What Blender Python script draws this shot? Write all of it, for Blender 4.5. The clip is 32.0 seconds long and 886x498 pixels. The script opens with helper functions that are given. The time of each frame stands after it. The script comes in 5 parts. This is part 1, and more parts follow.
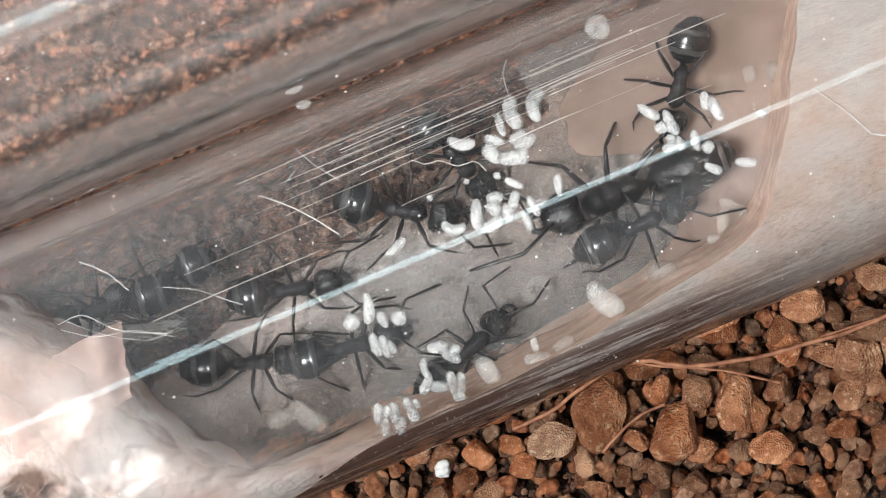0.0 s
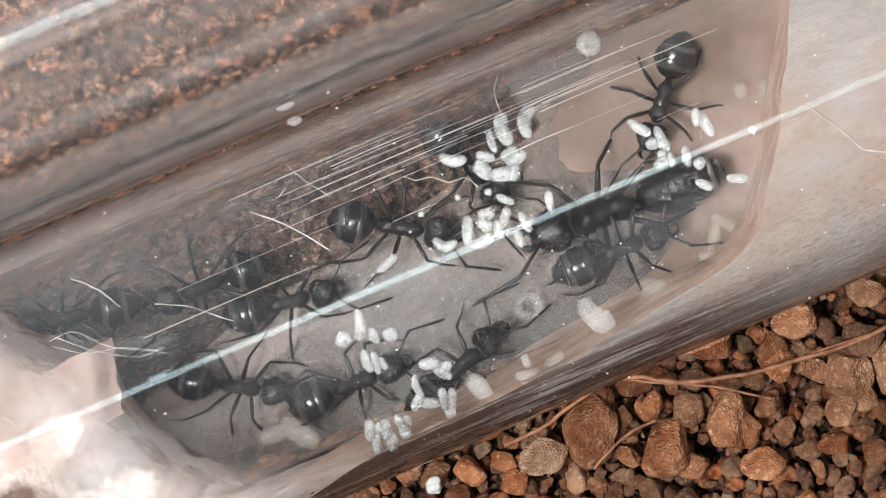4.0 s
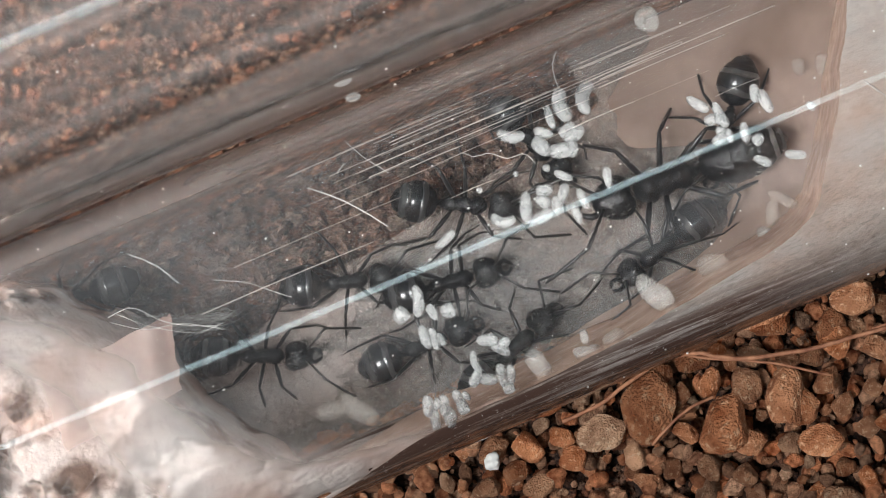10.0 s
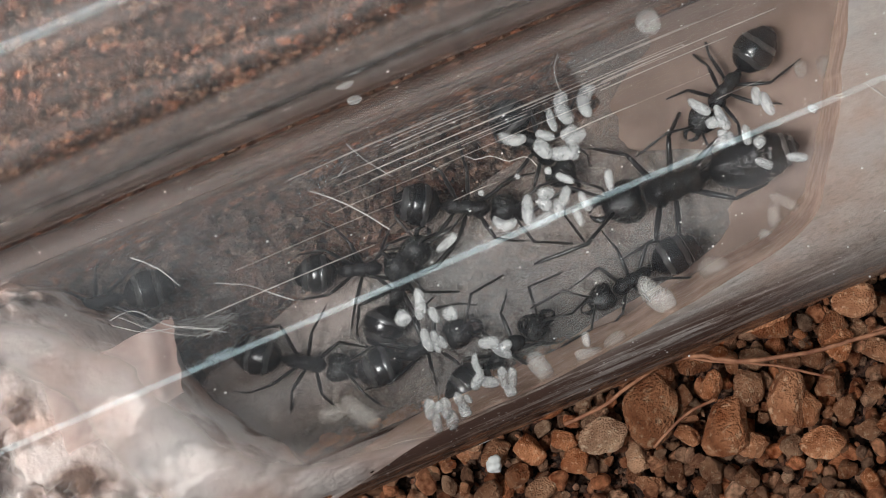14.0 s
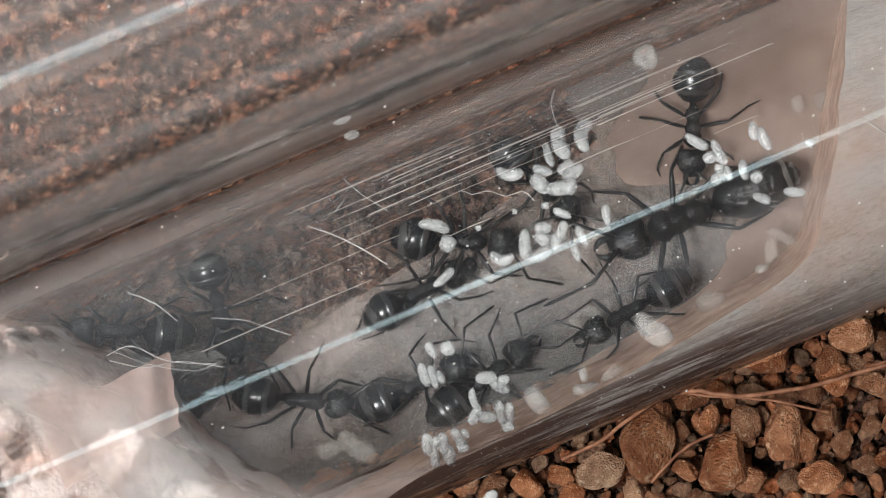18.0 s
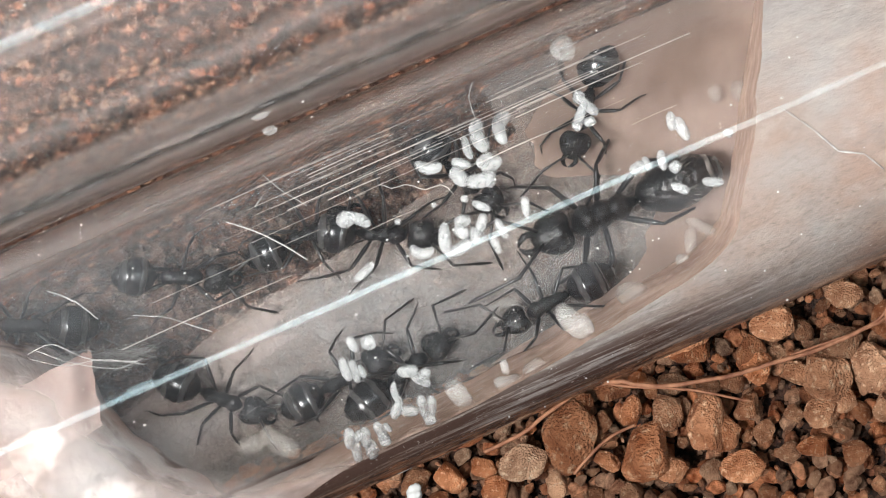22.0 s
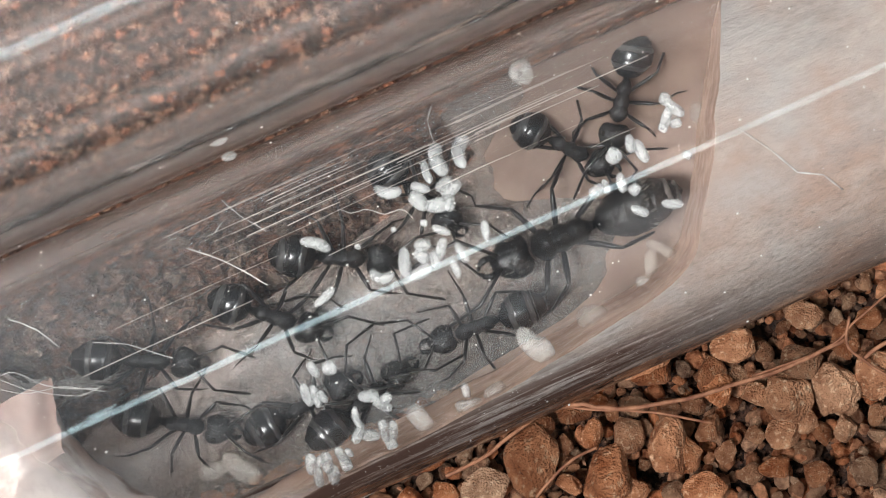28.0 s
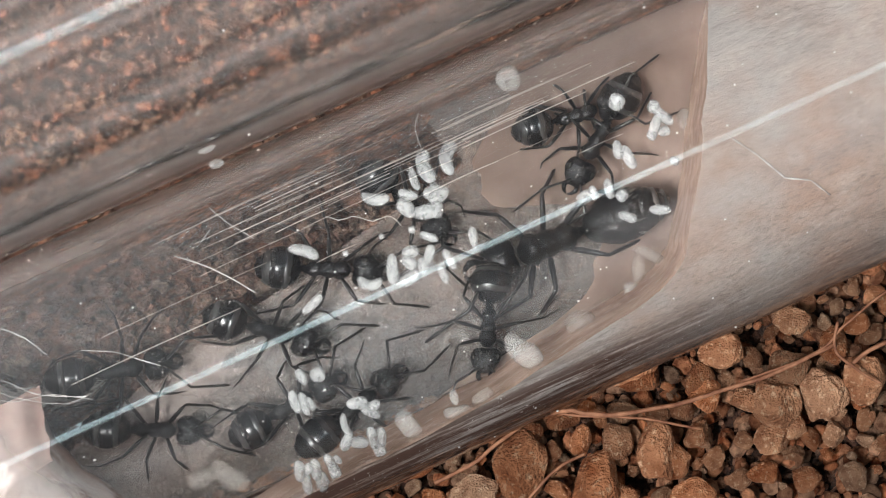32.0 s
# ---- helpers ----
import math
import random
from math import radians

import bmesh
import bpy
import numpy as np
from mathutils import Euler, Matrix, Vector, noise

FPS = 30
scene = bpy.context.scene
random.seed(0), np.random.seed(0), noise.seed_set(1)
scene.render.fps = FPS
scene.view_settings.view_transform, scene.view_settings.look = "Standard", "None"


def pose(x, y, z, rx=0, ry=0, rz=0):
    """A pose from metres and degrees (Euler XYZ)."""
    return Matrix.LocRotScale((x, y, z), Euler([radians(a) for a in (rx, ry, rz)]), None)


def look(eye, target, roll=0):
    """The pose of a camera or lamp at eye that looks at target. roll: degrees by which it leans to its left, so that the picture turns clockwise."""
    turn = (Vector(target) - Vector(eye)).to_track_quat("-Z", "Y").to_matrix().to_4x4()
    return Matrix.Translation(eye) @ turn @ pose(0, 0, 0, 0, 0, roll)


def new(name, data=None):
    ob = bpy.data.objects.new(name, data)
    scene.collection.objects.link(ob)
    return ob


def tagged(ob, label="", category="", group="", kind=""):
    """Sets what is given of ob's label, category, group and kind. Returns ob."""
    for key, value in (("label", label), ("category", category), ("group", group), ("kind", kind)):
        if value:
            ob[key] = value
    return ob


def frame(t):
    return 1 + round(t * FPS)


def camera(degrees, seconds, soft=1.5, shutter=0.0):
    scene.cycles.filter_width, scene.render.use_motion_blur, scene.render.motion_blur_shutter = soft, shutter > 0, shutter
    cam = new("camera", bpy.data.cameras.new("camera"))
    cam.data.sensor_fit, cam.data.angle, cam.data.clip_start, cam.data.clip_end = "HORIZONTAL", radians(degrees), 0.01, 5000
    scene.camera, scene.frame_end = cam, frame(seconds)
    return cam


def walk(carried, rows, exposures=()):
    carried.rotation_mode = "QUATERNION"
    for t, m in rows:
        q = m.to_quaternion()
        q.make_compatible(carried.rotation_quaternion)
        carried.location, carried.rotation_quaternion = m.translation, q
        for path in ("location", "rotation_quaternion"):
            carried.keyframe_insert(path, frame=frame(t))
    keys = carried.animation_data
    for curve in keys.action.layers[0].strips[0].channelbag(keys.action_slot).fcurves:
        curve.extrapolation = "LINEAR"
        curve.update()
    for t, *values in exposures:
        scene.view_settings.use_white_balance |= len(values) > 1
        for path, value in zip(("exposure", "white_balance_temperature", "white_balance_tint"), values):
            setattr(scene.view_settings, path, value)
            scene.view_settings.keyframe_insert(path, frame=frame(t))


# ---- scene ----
cam = camera(10.0, 32.0, soft=1.1)
MM = 0.001
EYE = 226.56 * MM

# ---- camera: held by hand above the tubes, panning a little ----
PATH = [
    (0.0, pose(0, 0, EYE, -0.4486, -0.5559, 0.1202)), (0.5, pose(0, 0, EYE, -0.4514, -0.5940, 0.1180)),
    (1.0, pose(0, 0, EYE, -0.4129, -0.5936, 0.1034)), (1.5, pose(0, 0, EYE, -0.3379, -0.6092, 0.1160)),
    (2.0, pose(0, 0, EYE, -0.3052, -0.6271, 0.0556)), (2.5, pose(0, 0, EYE, -0.2567, -0.6428, 0.1032)),
    (4.5, pose(0, 0, EYE, -0.2645, -0.6618, 0.0499)), (5.0, pose(0, 0, EYE, -0.1715, -0.6708, 0.0116)),
    (5.5, pose(0, 0, EYE, -0.2539, -0.6663, 0.0481)), (6.0, pose(0, 0, EYE, -0.3338, -0.6779, 0.0432)),
    (6.5, pose(0, 0, EYE, -0.5320, -0.6780, 0.0173)), (7.0, pose(0, 0, EYE, -0.4462, -0.6681, 0.0350)),
    (7.5, pose(0, 0, EYE, -0.1993, -0.6753, 0.0607)), (8.0, pose(0, 0, EYE, -0.3339, -0.6440, -0.0312)),
    (8.5, pose(0, 0, EYE, -0.3146, -0.6343, -0.0504)), (9.0, pose(0, 0, EYE, -0.5714, -0.1445, 0.0641)),
    (9.5, pose(0, 0, EYE, -0.3592, -0.0117, 0.0168)), (10.0, pose(0, 0, EYE, -0.5331, 0.0037, 0.0795)),
    (10.5, pose(0, 0, EYE, -0.7151, 0.3956, -0.1506)), (11.0, pose(0, 0, EYE, -0.6394, 0.3271, -0.1003)),
    (11.5, pose(0, 0, EYE, -0.6676, 0.3063, -0.1180)), (12.0, pose(0, 0, EYE, -0.6236, 0.2507, -0.0446)),
    (12.5, pose(0, 0, EYE, -0.6137, 0.2514, -0.0218)), (13.0, pose(0, 0, EYE, -0.5806, 0.1251, -0.0517)),
    (13.5, pose(0, 0, EYE, -0.5282, 0.0256, 0.0402)), (15.5, pose(0, 0, EYE, -0.4289, 0.0197, 0.0329)),
    (16.0, pose(0, 0, EYE, -0.3494, 0.0198, 0.0386)), (16.5, pose(0, 0, EYE, -0.3104, 0.0008, -0.0076)),
    (17.0, pose(0, 0, EYE, -0.3658, 0.0102, 0.0136)), (17.5, pose(0, 0, EYE, -0.2573, 0.0039, 0.0970)),
    (18.0, pose(0, 0, EYE, -0.1061, -0.0092, 0.0315)), (18.5, pose(0, 0, EYE, 0.0508, -0.0009, 0.0505)),
    (19.0, pose(0, 0, EYE, 0.0000, 0.0000, 0.0000)), (19.5, pose(0, 0, EYE, -0.0111, -0.0200, 0.0064)),
    (20.0, pose(0, 0, EYE, -0.0589, -0.1440, -0.0896)), (20.5, pose(0, 0, EYE, 0.0027, -0.4165, -0.1668)),
    (21.0, pose(0, 0, EYE, -0.1696, -0.6863, -0.5675)), (21.5, pose(0, 0, EYE, -0.2088, -0.8827, -0.6822)),
    (22.0, pose(0, 0, EYE, -0.1710, -0.9182, -0.7320)), (22.5, pose(0, 0, EYE, -0.1363, -0.9232, -0.7158)),
    (23.0, pose(0, 0, EYE, -0.0074, -1.1016, -0.8807)), (23.5, pose(0, 0, EYE, 0.0946, -1.3068, -0.9815)),
    (24.0, pose(0, 0, EYE, 0.1990, -1.4298, -1.2024)), (24.5, pose(0, 0, EYE, 0.0520, -1.4024, -1.1897)),
    (25.0, pose(0, 0, EYE, -0.0225, -1.3886, -1.1798)), (25.5, pose(0, 0, EYE, -0.0218, -1.3709, -1.1666)),
    (27.5, pose(0, 0, EYE, -0.0047, -1.3577, -1.1785)), (28.0, pose(0, 0, EYE, 0.1137, -1.3713, -1.2211)),
    (28.5, pose(0, 0, EYE, 0.2290, -1.4093, -1.2511)), (29.0, pose(0, 0, EYE, 0.2219, -1.4324, -1.2975)),
    (29.5, pose(0, 0, EYE, 0.2824, -1.4793, -1.3843)), (30.0, pose(0, 0, EYE, 0.1476, -1.4751, -1.3608)),
    (30.5, pose(0, 0, EYE, 0.1406, -1.4677, -1.3371)), (31.0, pose(0, 0, EYE, 0.1760, -1.4745, -1.3818)),
    (31.5, pose(0, 0, EYE, 0.2000, -1.4777, -1.3547)), (32.0, pose(0, 0, EYE, 0.1947, -1.5084, -1.4171)),
]
walk(cam, PATH, exposures=[(0, -0.31), (3, -0.33), (7, -0.28), (9, -0.47), (10, -0.67), (11, -0.93), (13, -1.00), (16, -0.93), (17, -0.97), (19, -0.65), (20, -0.58), (21, -0.37), (22, -0.24), (25, -0.40), (28, -0.46), (32, -0.56)])

# ---- sky, sun ----
world = bpy.data.worlds.new("world")
scene.world = world
world.use_nodes = True
wn = world.node_tree.nodes
sky = wn.new("ShaderNodeTexSky")
sky.sky_type = "NISHITA"
sky.sun_disc = False
sky.sun_elevation, sky.sun_rotation = radians(69), radians(249)
sky.air_density, sky.dust_density, sky.ozone_density = 0.8, 0.1, 1.0
hsv = wn.new("ShaderNodeHueSaturation")
hsv.inputs["Saturation"].default_value = 0.25
world.node_tree.links.new(sky.outputs[0], hsv.inputs["Color"])
world.node_tree.links.new(hsv.outputs[0], wn["Background"].inputs[0])
wn["Background"].inputs[1].default_value = 0.056
sun = new("sun", bpy.data.lights.new("sun", "SUN"))
sun.data.energy, sun.data.angle, sun.data.color = 5.0, radians(13), (0.97, 0.968, 0.965)
sun.matrix_world = look((-0.36, -0.14, 1.0), (0, 0, 0))

# ---- tube frame: axis direction, across, centre line ----
AX = radians(23.0)
EV, NV = Vector((math.cos(AX), math.sin(AX), 0)), Vector((-math.sin(AX), math.cos(AX), 0))
MID = Vector((0.00, -2.44, 7.6))
RO, RI = 7.9, 6.75
TUBE = Matrix.Translation(MID * MM) @ Matrix.Rotation(AX, 4, "Z")


def to_world(s, w, z):
    return Vector((MID.x, MID.y, 0)) + EV * s + NV * w + Vector((0, 0, z))


def to_tube(x, y):
    d = Vector((x - MID.x, y - MID.y, 0))
    return d.dot(EV), d.dot(NV)


# ---- materials ----
def material(name, color, rough=0.5, metal=0.0, **more):
    m = bpy.data.materials.new(name)
    m.use_nodes = True
    b = m.node_tree.nodes["Principled BSDF"]
    b.inputs["Base Color"].default_value = (*color, 1)
    b.inputs["Roughness"].default_value = rough
    b.inputs["Metallic"].default_value = metal
    for k, v in more.items():
        b.inputs[k.replace("_", " ")].default_value = v
    return m


def add_noise(m, dark, light, scale, detail=6, bump=0.0, bump_scale=None, dist=0.05, stretch=(1, 1, 1), rand=0.0, spread=(0.35, 0.65), second=None, turn=0.0, island=False):
    """Colour varied between dark and light by noise in object space (scale per metre), plus bump."""
    nt = m.node_tree
    b = nt.nodes["Principled BSDF"]
    co = nt.nodes.new("ShaderNodeTexCoord")
    mp = nt.nodes.new("ShaderNodeMapping")
    mp.inputs["Scale"].default_value = stretch
    mp.inputs["Rotation"].default_value = (0, 0, turn)
    nt.links.new(co.outputs["Object"], mp.inputs[0])
    n1 = nt.nodes.new("ShaderNodeTexNoise")
    n1.inputs["Scale"].default_value, n1.inputs["Detail"].default_value = scale, detail
    nt.links.new(mp.outputs[0], n1.inputs["Vector"])
    ramp = nt.nodes.new("ShaderNodeValToRGB")
    ramp.color_ramp.elements[0].position, ramp.color_ramp.elements[1].position = spread
    ramp.color_ramp.elements[0].color, ramp.color_ramp.elements[1].color = (*dark, 1), (*light, 1)
    nt.links.new(n1.outputs["Fac"], ramp.inputs[0])
    out = ramp.outputs[0]
    if second:
        n3 = nt.nodes.new("ShaderNodeTexNoise")
        n3.inputs["Scale"].default_value, n3.inputs["Detail"].default_value = second[1], 5
        nt.links.new(mp.outputs[0], n3.inputs["Vector"])
        r3 = nt.nodes.new("ShaderNodeValToRGB")
        r3.color_ramp.elements[0].position, r3.color_ramp.elements[1].position = second[2], second[3]
        nt.links.new(n3.outputs["Fac"], r3.inputs[0])
        mx = nt.nodes.new("ShaderNodeMixRGB")
        mx.inputs[2].default_value = (*second[0], 1)
        nt.links.new(r3.outputs[0], mx.inputs[0])
        nt.links.new(out, mx.inputs[1])
        out = mx.outputs[0]
    if rand:
        info = nt.nodes.new("ShaderNodeNewGeometry" if island else "ShaderNodeObjectInfo")
        pick = info.outputs["Random Per Island" if island else "Random"]
        h = nt.nodes.new("ShaderNodeHueSaturation")
        mr = nt.nodes.new("ShaderNodeMapRange")
        mr.inputs["To Min"].default_value, mr.inputs["To Max"].default_value = 1 - rand, 1 + rand
        nt.links.new(pick, mr.inputs["Value"])
        nt.links.new(mr.outputs[0], h.inputs["Value"])
        fr = nt.nodes.new("ShaderNodeMath")
        fr.operation = "MULTIPLY"
        fr.inputs[1].default_value = 7.31
        fr2 = nt.nodes.new("ShaderNodeMath")
        fr2.operation = "FRACT"
        mh = nt.nodes.new("ShaderNodeMapRange")
        mh.inputs["To Min"].default_value, mh.inputs["To Max"].default_value = 0.488, 0.506
        ms = nt.nodes.new("ShaderNodeMapRange")
        ms.inputs["To Min"].default_value, ms.inputs["To Max"].default_value = 1.15, 0.85
        nt.links.new(pick, fr.inputs[0])
        nt.links.new(fr.outputs[0], fr2.inputs[0])
        nt.links.new(fr2.outputs[0], mh.inputs["Value"])
        nt.links.new(fr2.outputs[0], ms.inputs["Value"])
        nt.links.new(mh.outputs[0], h.inputs["Hue"])
        nt.links.new(ms.outputs[0], h.inputs["Saturation"])
        nt.links.new(out, h.inputs["Color"])
        out = h.outputs[0]
    nt.links.new(out, b.inputs["Base Color"])
    if bump:
        n2 = nt.nodes.new("ShaderNodeTexNoise")
        n2.inputs["Scale"].default_value, n2.inputs["Detail"].default_value = bump_scale or scale * 3, 8
        nt.links.new(mp.outputs[0], n2.inputs["Vector"])
        bp = nt.nodes.new("ShaderNodeBump")
        bp.inputs["Strength"].default_value, bp.inputs["Distance"].default_value = bump, dist * MM
        nt.links.new(n2.outputs["Fac"], bp.inputs["Height"])
        nt.links.new(bp.outputs[0], b.inputs["Normal"])
    return m


# ground set near black, so shade in the gaps is part of its colour
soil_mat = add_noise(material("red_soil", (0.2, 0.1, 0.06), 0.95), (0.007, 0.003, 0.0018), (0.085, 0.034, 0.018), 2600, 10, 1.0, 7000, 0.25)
grain_mat = add_noise(material("clay_grain", (0.3, 0.17, 0.1), 0.9, Specular_IOR_Level=0.25), (0.27, 0.108, 0.048), (0.68, 0.355, 0.19), 1300, 8, 1.0, 21000, 0.45, rand=0.42, second=((0.74, 0.50, 0.31), 9000, 0.55, 0.72))
pebble_mat = add_noise(material("clay_pebble", (0.3, 0.17, 0.1), 0.9, Specular_IOR_Level=0.25), (0.24, 0.088, 0.040), (0.66, 0.33, 0.175), 2600, 10, 1.0, 21000, 0.4, rand=0.55, island=True)
crumb_mat = add_noise(material("fine_soil", (0.2, 0.1, 0.06), 0.95), (0.028, 0.011, 0.006), (0.27, 0.13, 0.073), 2200, 10, 1.0, 9000, 0.25, rand=0.32, island=True)
# darker crumb soil under the tube: the tube's shade is put into the colour
shaded_mat = add_noise(material("shaded_soil", (0.1, 0.06, 0.04), 0.7), (0.018, 0.010, 0.007), (0.13, 0.075, 0.05), 2200, 10, 1.0, 9000, 0.25, rand=0.35, island=True)
root_mat = add_noise(material("root", (0.4, 0.2, 0.1), 0.7), (0.17, 0.055, 0.025), (0.42, 0.19, 0.10), 1500, 8, 0.8, 5000, 0.06)
chip_mat = add_noise(material("white_chip", (0.75, 0.75, 0.72), 0.6), (0.6, 0.6, 0.57), (0.82, 0.82, 0.8), 900)
def tissue_material():
    """Damp paper: pink and grey stains, fine fibres along the tube, and dark streaks low on the near wall."""
    m = material("damp_tissue", (0.4, 0.3, 0.25), 0.75, Specular_IOR_Level=0.15)
    nt = m.node_tree
    b = nt.nodes["Principled BSDF"]
    co = nt.nodes.new("ShaderNodeTexCoord")
    mp = nt.nodes.new("ShaderNodeMapping")
    mp.vector_type = "TEXTURE"
    mp.inputs["Location"].default_value = (MID.x * MM, MID.y * MM, MID.z * MM)
    mp.inputs["Rotation"].default_value = (0, 0, AX)
    nt.links.new(co.outputs["Object"], mp.inputs[0])
    sep = nt.nodes.new("ShaderNodeSeparateXYZ")
    nt.links.new(mp.outputs[0], sep.inputs[0])

    def grain(scale, stretch, detail, lo, hi, rough=0.6):
        k = nt.nodes.new("ShaderNodeMapping")
        k.inputs["Scale"].default_value = stretch
        nt.links.new(mp.outputs[0], k.inputs[0])
        n = nt.nodes.new("ShaderNodeTexNoise")
        n.inputs["Scale"].default_value, n.inputs["Detail"].default_value, n.inputs["Roughness"].default_value = scale, detail, rough
        nt.links.new(k.outputs[0], n.inputs["Vector"])
        r = nt.nodes.new("ShaderNodeMapRange")
        r.inputs["From Min"].default_value, r.inputs["From Max"].default_value = lo, hi
        nt.links.new(n.outputs["Fac"], r.inputs["Value"])
        return r.outputs[0]

    def blend(fac, a, c):
        x = nt.nodes.new("ShaderNodeMixRGB")
        nt.links.new(fac, x.inputs[0])
        for sock, v in ((x.inputs[1], a), (x.inputs[2], c)):
            if isinstance(v, tuple):
                sock.default_value = (*v, 1)
            else:
                nt.links.new(v, sock)
        return x.outputs[0]

    def arith(op, a, c):
        x = nt.nodes.new("ShaderNodeMath")
        x.operation = op
        x.use_clamp = True
        for sock, v in ((x.inputs[0], a), (x.inputs[1], c)):
            if isinstance(v, float):
                sock.default_value = v
            else:
                nt.links.new(v, sock)
        return x.outputs[0]

    col = blend(grain(170, (1, 1, 1), 4, 0.38, 0.62), (0.37, 0.262, 0.212), (0.37, 0.335, 0.312))
    col = blend(arith("MULTIPLY", grain(900, (0.6, 1, 1), 8, 0.48, 0.72), 0.5), col, (0.50, 0.43, 0.38))
    low = nt.nodes.new("ShaderNodeMapRange")
    low.interpolation_type = "SMOOTHSTEP"
    low.inputs["From Min"].default_value, low.inputs["From Max"].default_value = -0.0005, -0.0058
    nt.links.new(sep.outputs[1], low.inputs["Value"])
    fleck = arith("MULTIPLY", grain(6500, (0.4, 1, 1), 10, 0.50, 0.74, 0.75), arith("ADD", arith("MULTIPLY", low.outputs[0], 0.6), 0.4))
    col = blend(arith("MULTIPLY", grain(700, (0.5, 1, 1), 7, 0.52, 0.7, 0.65), 0.6), col, (0.24, 0.21, 0.195))
    col = blend(fleck, col, (0.16, 0.135, 0.115))
    near = nt.nodes.new("ShaderNodeMapRange")
    near.interpolation_type = "SMOOTHSTEP"
    near.inputs["From Min"].default_value, near.inputs["From Max"].default_value = -0.0050, -0.0062
    nt.links.new(sep.outputs[1], near.inputs["Value"])
    streak = arith("MULTIPLY", grain(2000, (0.06, 1, 1), 9, 0.40, 0.50, 0.75), near.outputs[0])
    end = nt.nodes.new("ShaderNodeMapRange")
    end.inputs["From Min"].default_value, end.inputs["From Max"].default_value = 0.011, 0.018
    end.inputs["To Min"].default_value, end.inputs["To Max"].default_value = 1.0, 0.2
    nt.links.new(sep.outputs[0], end.inputs["Value"])
    col = blend(arith("MULTIPLY", streak, end.outputs[0]), col, (0.075, 0.040, 0.029))
    # glints of the strip, put in as pale specks of colour
    glint = arith("MULTIPLY", grain(7000, (0.5, 1, 1), 3, 0.66, 0.74), near.outputs[0])
    col = blend(glint, col, (0.62, 0.55, 0.50))
    nt.links.new(col, b.inputs["Base Color"])
    bp = nt.nodes.new("ShaderNodeBump")
    bp.inputs["Strength"].default_value, bp.inputs["Distance"].default_value = 0.6, 0.08 * MM
    nt.links.new(grain(3000, (0.35, 1, 1), 9, 0.3, 0.7, 0.7), bp.inputs["Height"])
    nt.links.new(bp.outputs[0], b.inputs["Normal"])
    return m


tissue_mat = tissue_material()


def fold_material():
    """Thin torn tissue, sparser where it frays."""
    m = add_noise(material("soft_tissue", (0.5, 0.4, 0.35), 0.85, Specular_IOR_Level=0.12), (0.53, 0.40, 0.35), (0.64, 0.585, 0.555), 240, 9, 0.5, 2600, 0.25, second=((0.46, 0.42, 0.39), 420, 0.5, 0.74))
    nt = m.node_tree
    at_node = nt.nodes.new("ShaderNodeAttribute")
    at_node.attribute_name = "cover"
    co = nt.nodes.new("ShaderNodeTexCoord")
    n = nt.nodes.new("ShaderNodeTexNoise")
    n.inputs["Scale"].default_value, n.inputs["Detail"].default_value = 420, 8
    nt.links.new(co.outputs["Object"], n.inputs["Vector"])
    r = nt.nodes.new("ShaderNodeMapRange")
    r.inputs["From Min"].default_value, r.inputs["From Max"].default_value = 0.3, 0.62
    r.inputs["To Min"].default_value, r.inputs["To Max"].default_value = 0.55, 0.92
    nt.links.new(n.outputs["Fac"], r.inputs["Value"])
    x = nt.nodes.new("ShaderNodeMath")
    x.operation = "MULTIPLY"
    nt.links.new(at_node.outputs["Fac"], x.inputs[0])
    nt.links.new(r.outputs[0], x.inputs[1])
    nt.links.new(x.outputs[0], nt.nodes["Principled BSDF"].inputs["Alpha"])
    return m


fold_mat = fold_material()
sheet_mat = add_noise(material("wet_tissue", (0.3, 0.22, 0.18), 0.45, Alpha=0.52), (0.19, 0.15, 0.13), (0.31, 0.26, 0.23), 130, 6, 0.15, 900, 0.1, second=((0.25, 0.235, 0.225), 80, 0.48, 0.6))
cotton_mat = add_noise(material("damp_cotton", (0.6, 0.5, 0.45), 0.9, Specular_IOR_Level=0.15), (0.50, 0.35, 0.29), (0.60, 0.54, 0.51), 350, 8, 0.6, 3000, 0.3, second=((0.10, 0.052, 0.034), 420, 0.50, 0.64))
flap_mat = add_noise(material("pale_tissue", (0.5, 0.4, 0.35), 0.6, Alpha=0.34), (0.36, 0.27, 0.235), (0.56, 0.48, 0.44), 420, 9, 0.4, 3000, 0.15)
layer_mat = add_noise(material("pink_tissue", (0.4, 0.28, 0.22), 0.6, Alpha=0.7, Specular_IOR_Level=0.2), (0.20, 0.14, 0.112), (0.33, 0.245, 0.205), 200, 9, 0.3, 3000, 0.12)
face_mat = add_noise(material("soaked_face", (0.3, 0.18, 0.12), 0.6, Specular_IOR_Level=0.15), (0.33, 0.215, 0.162), (0.52, 0.375, 0.305), 700, 10, 0.6, 4000, 0.2, stretch=(0.35, 1, 1), turn=-AX, second=((0.60, 0.50, 0.44), 3000, 0.55, 0.75))
fuzz_mat = add_noise(material("cotton_fibre", (0.7, 0.68, 0.66), 0.9), (0.4, 0.35, 0.32), (0.58, 0.55, 0.53), 700)
scrap_mat = add_noise(material("salmon_tissue", (0.5, 0.36, 0.3), 0.8, Specular_IOR_Level=0.15, Alpha=0.55), (0.36, 0.225, 0.185), (0.52, 0.40, 0.36), 420, 9, 0.4, 3500, 0.15)
web_mat = add_noise(material("cotton_wisp", (0.5, 0.48, 0.46), 0.8), (0.24, 0.225, 0.21), (0.42, 0.40, 0.38), 800)
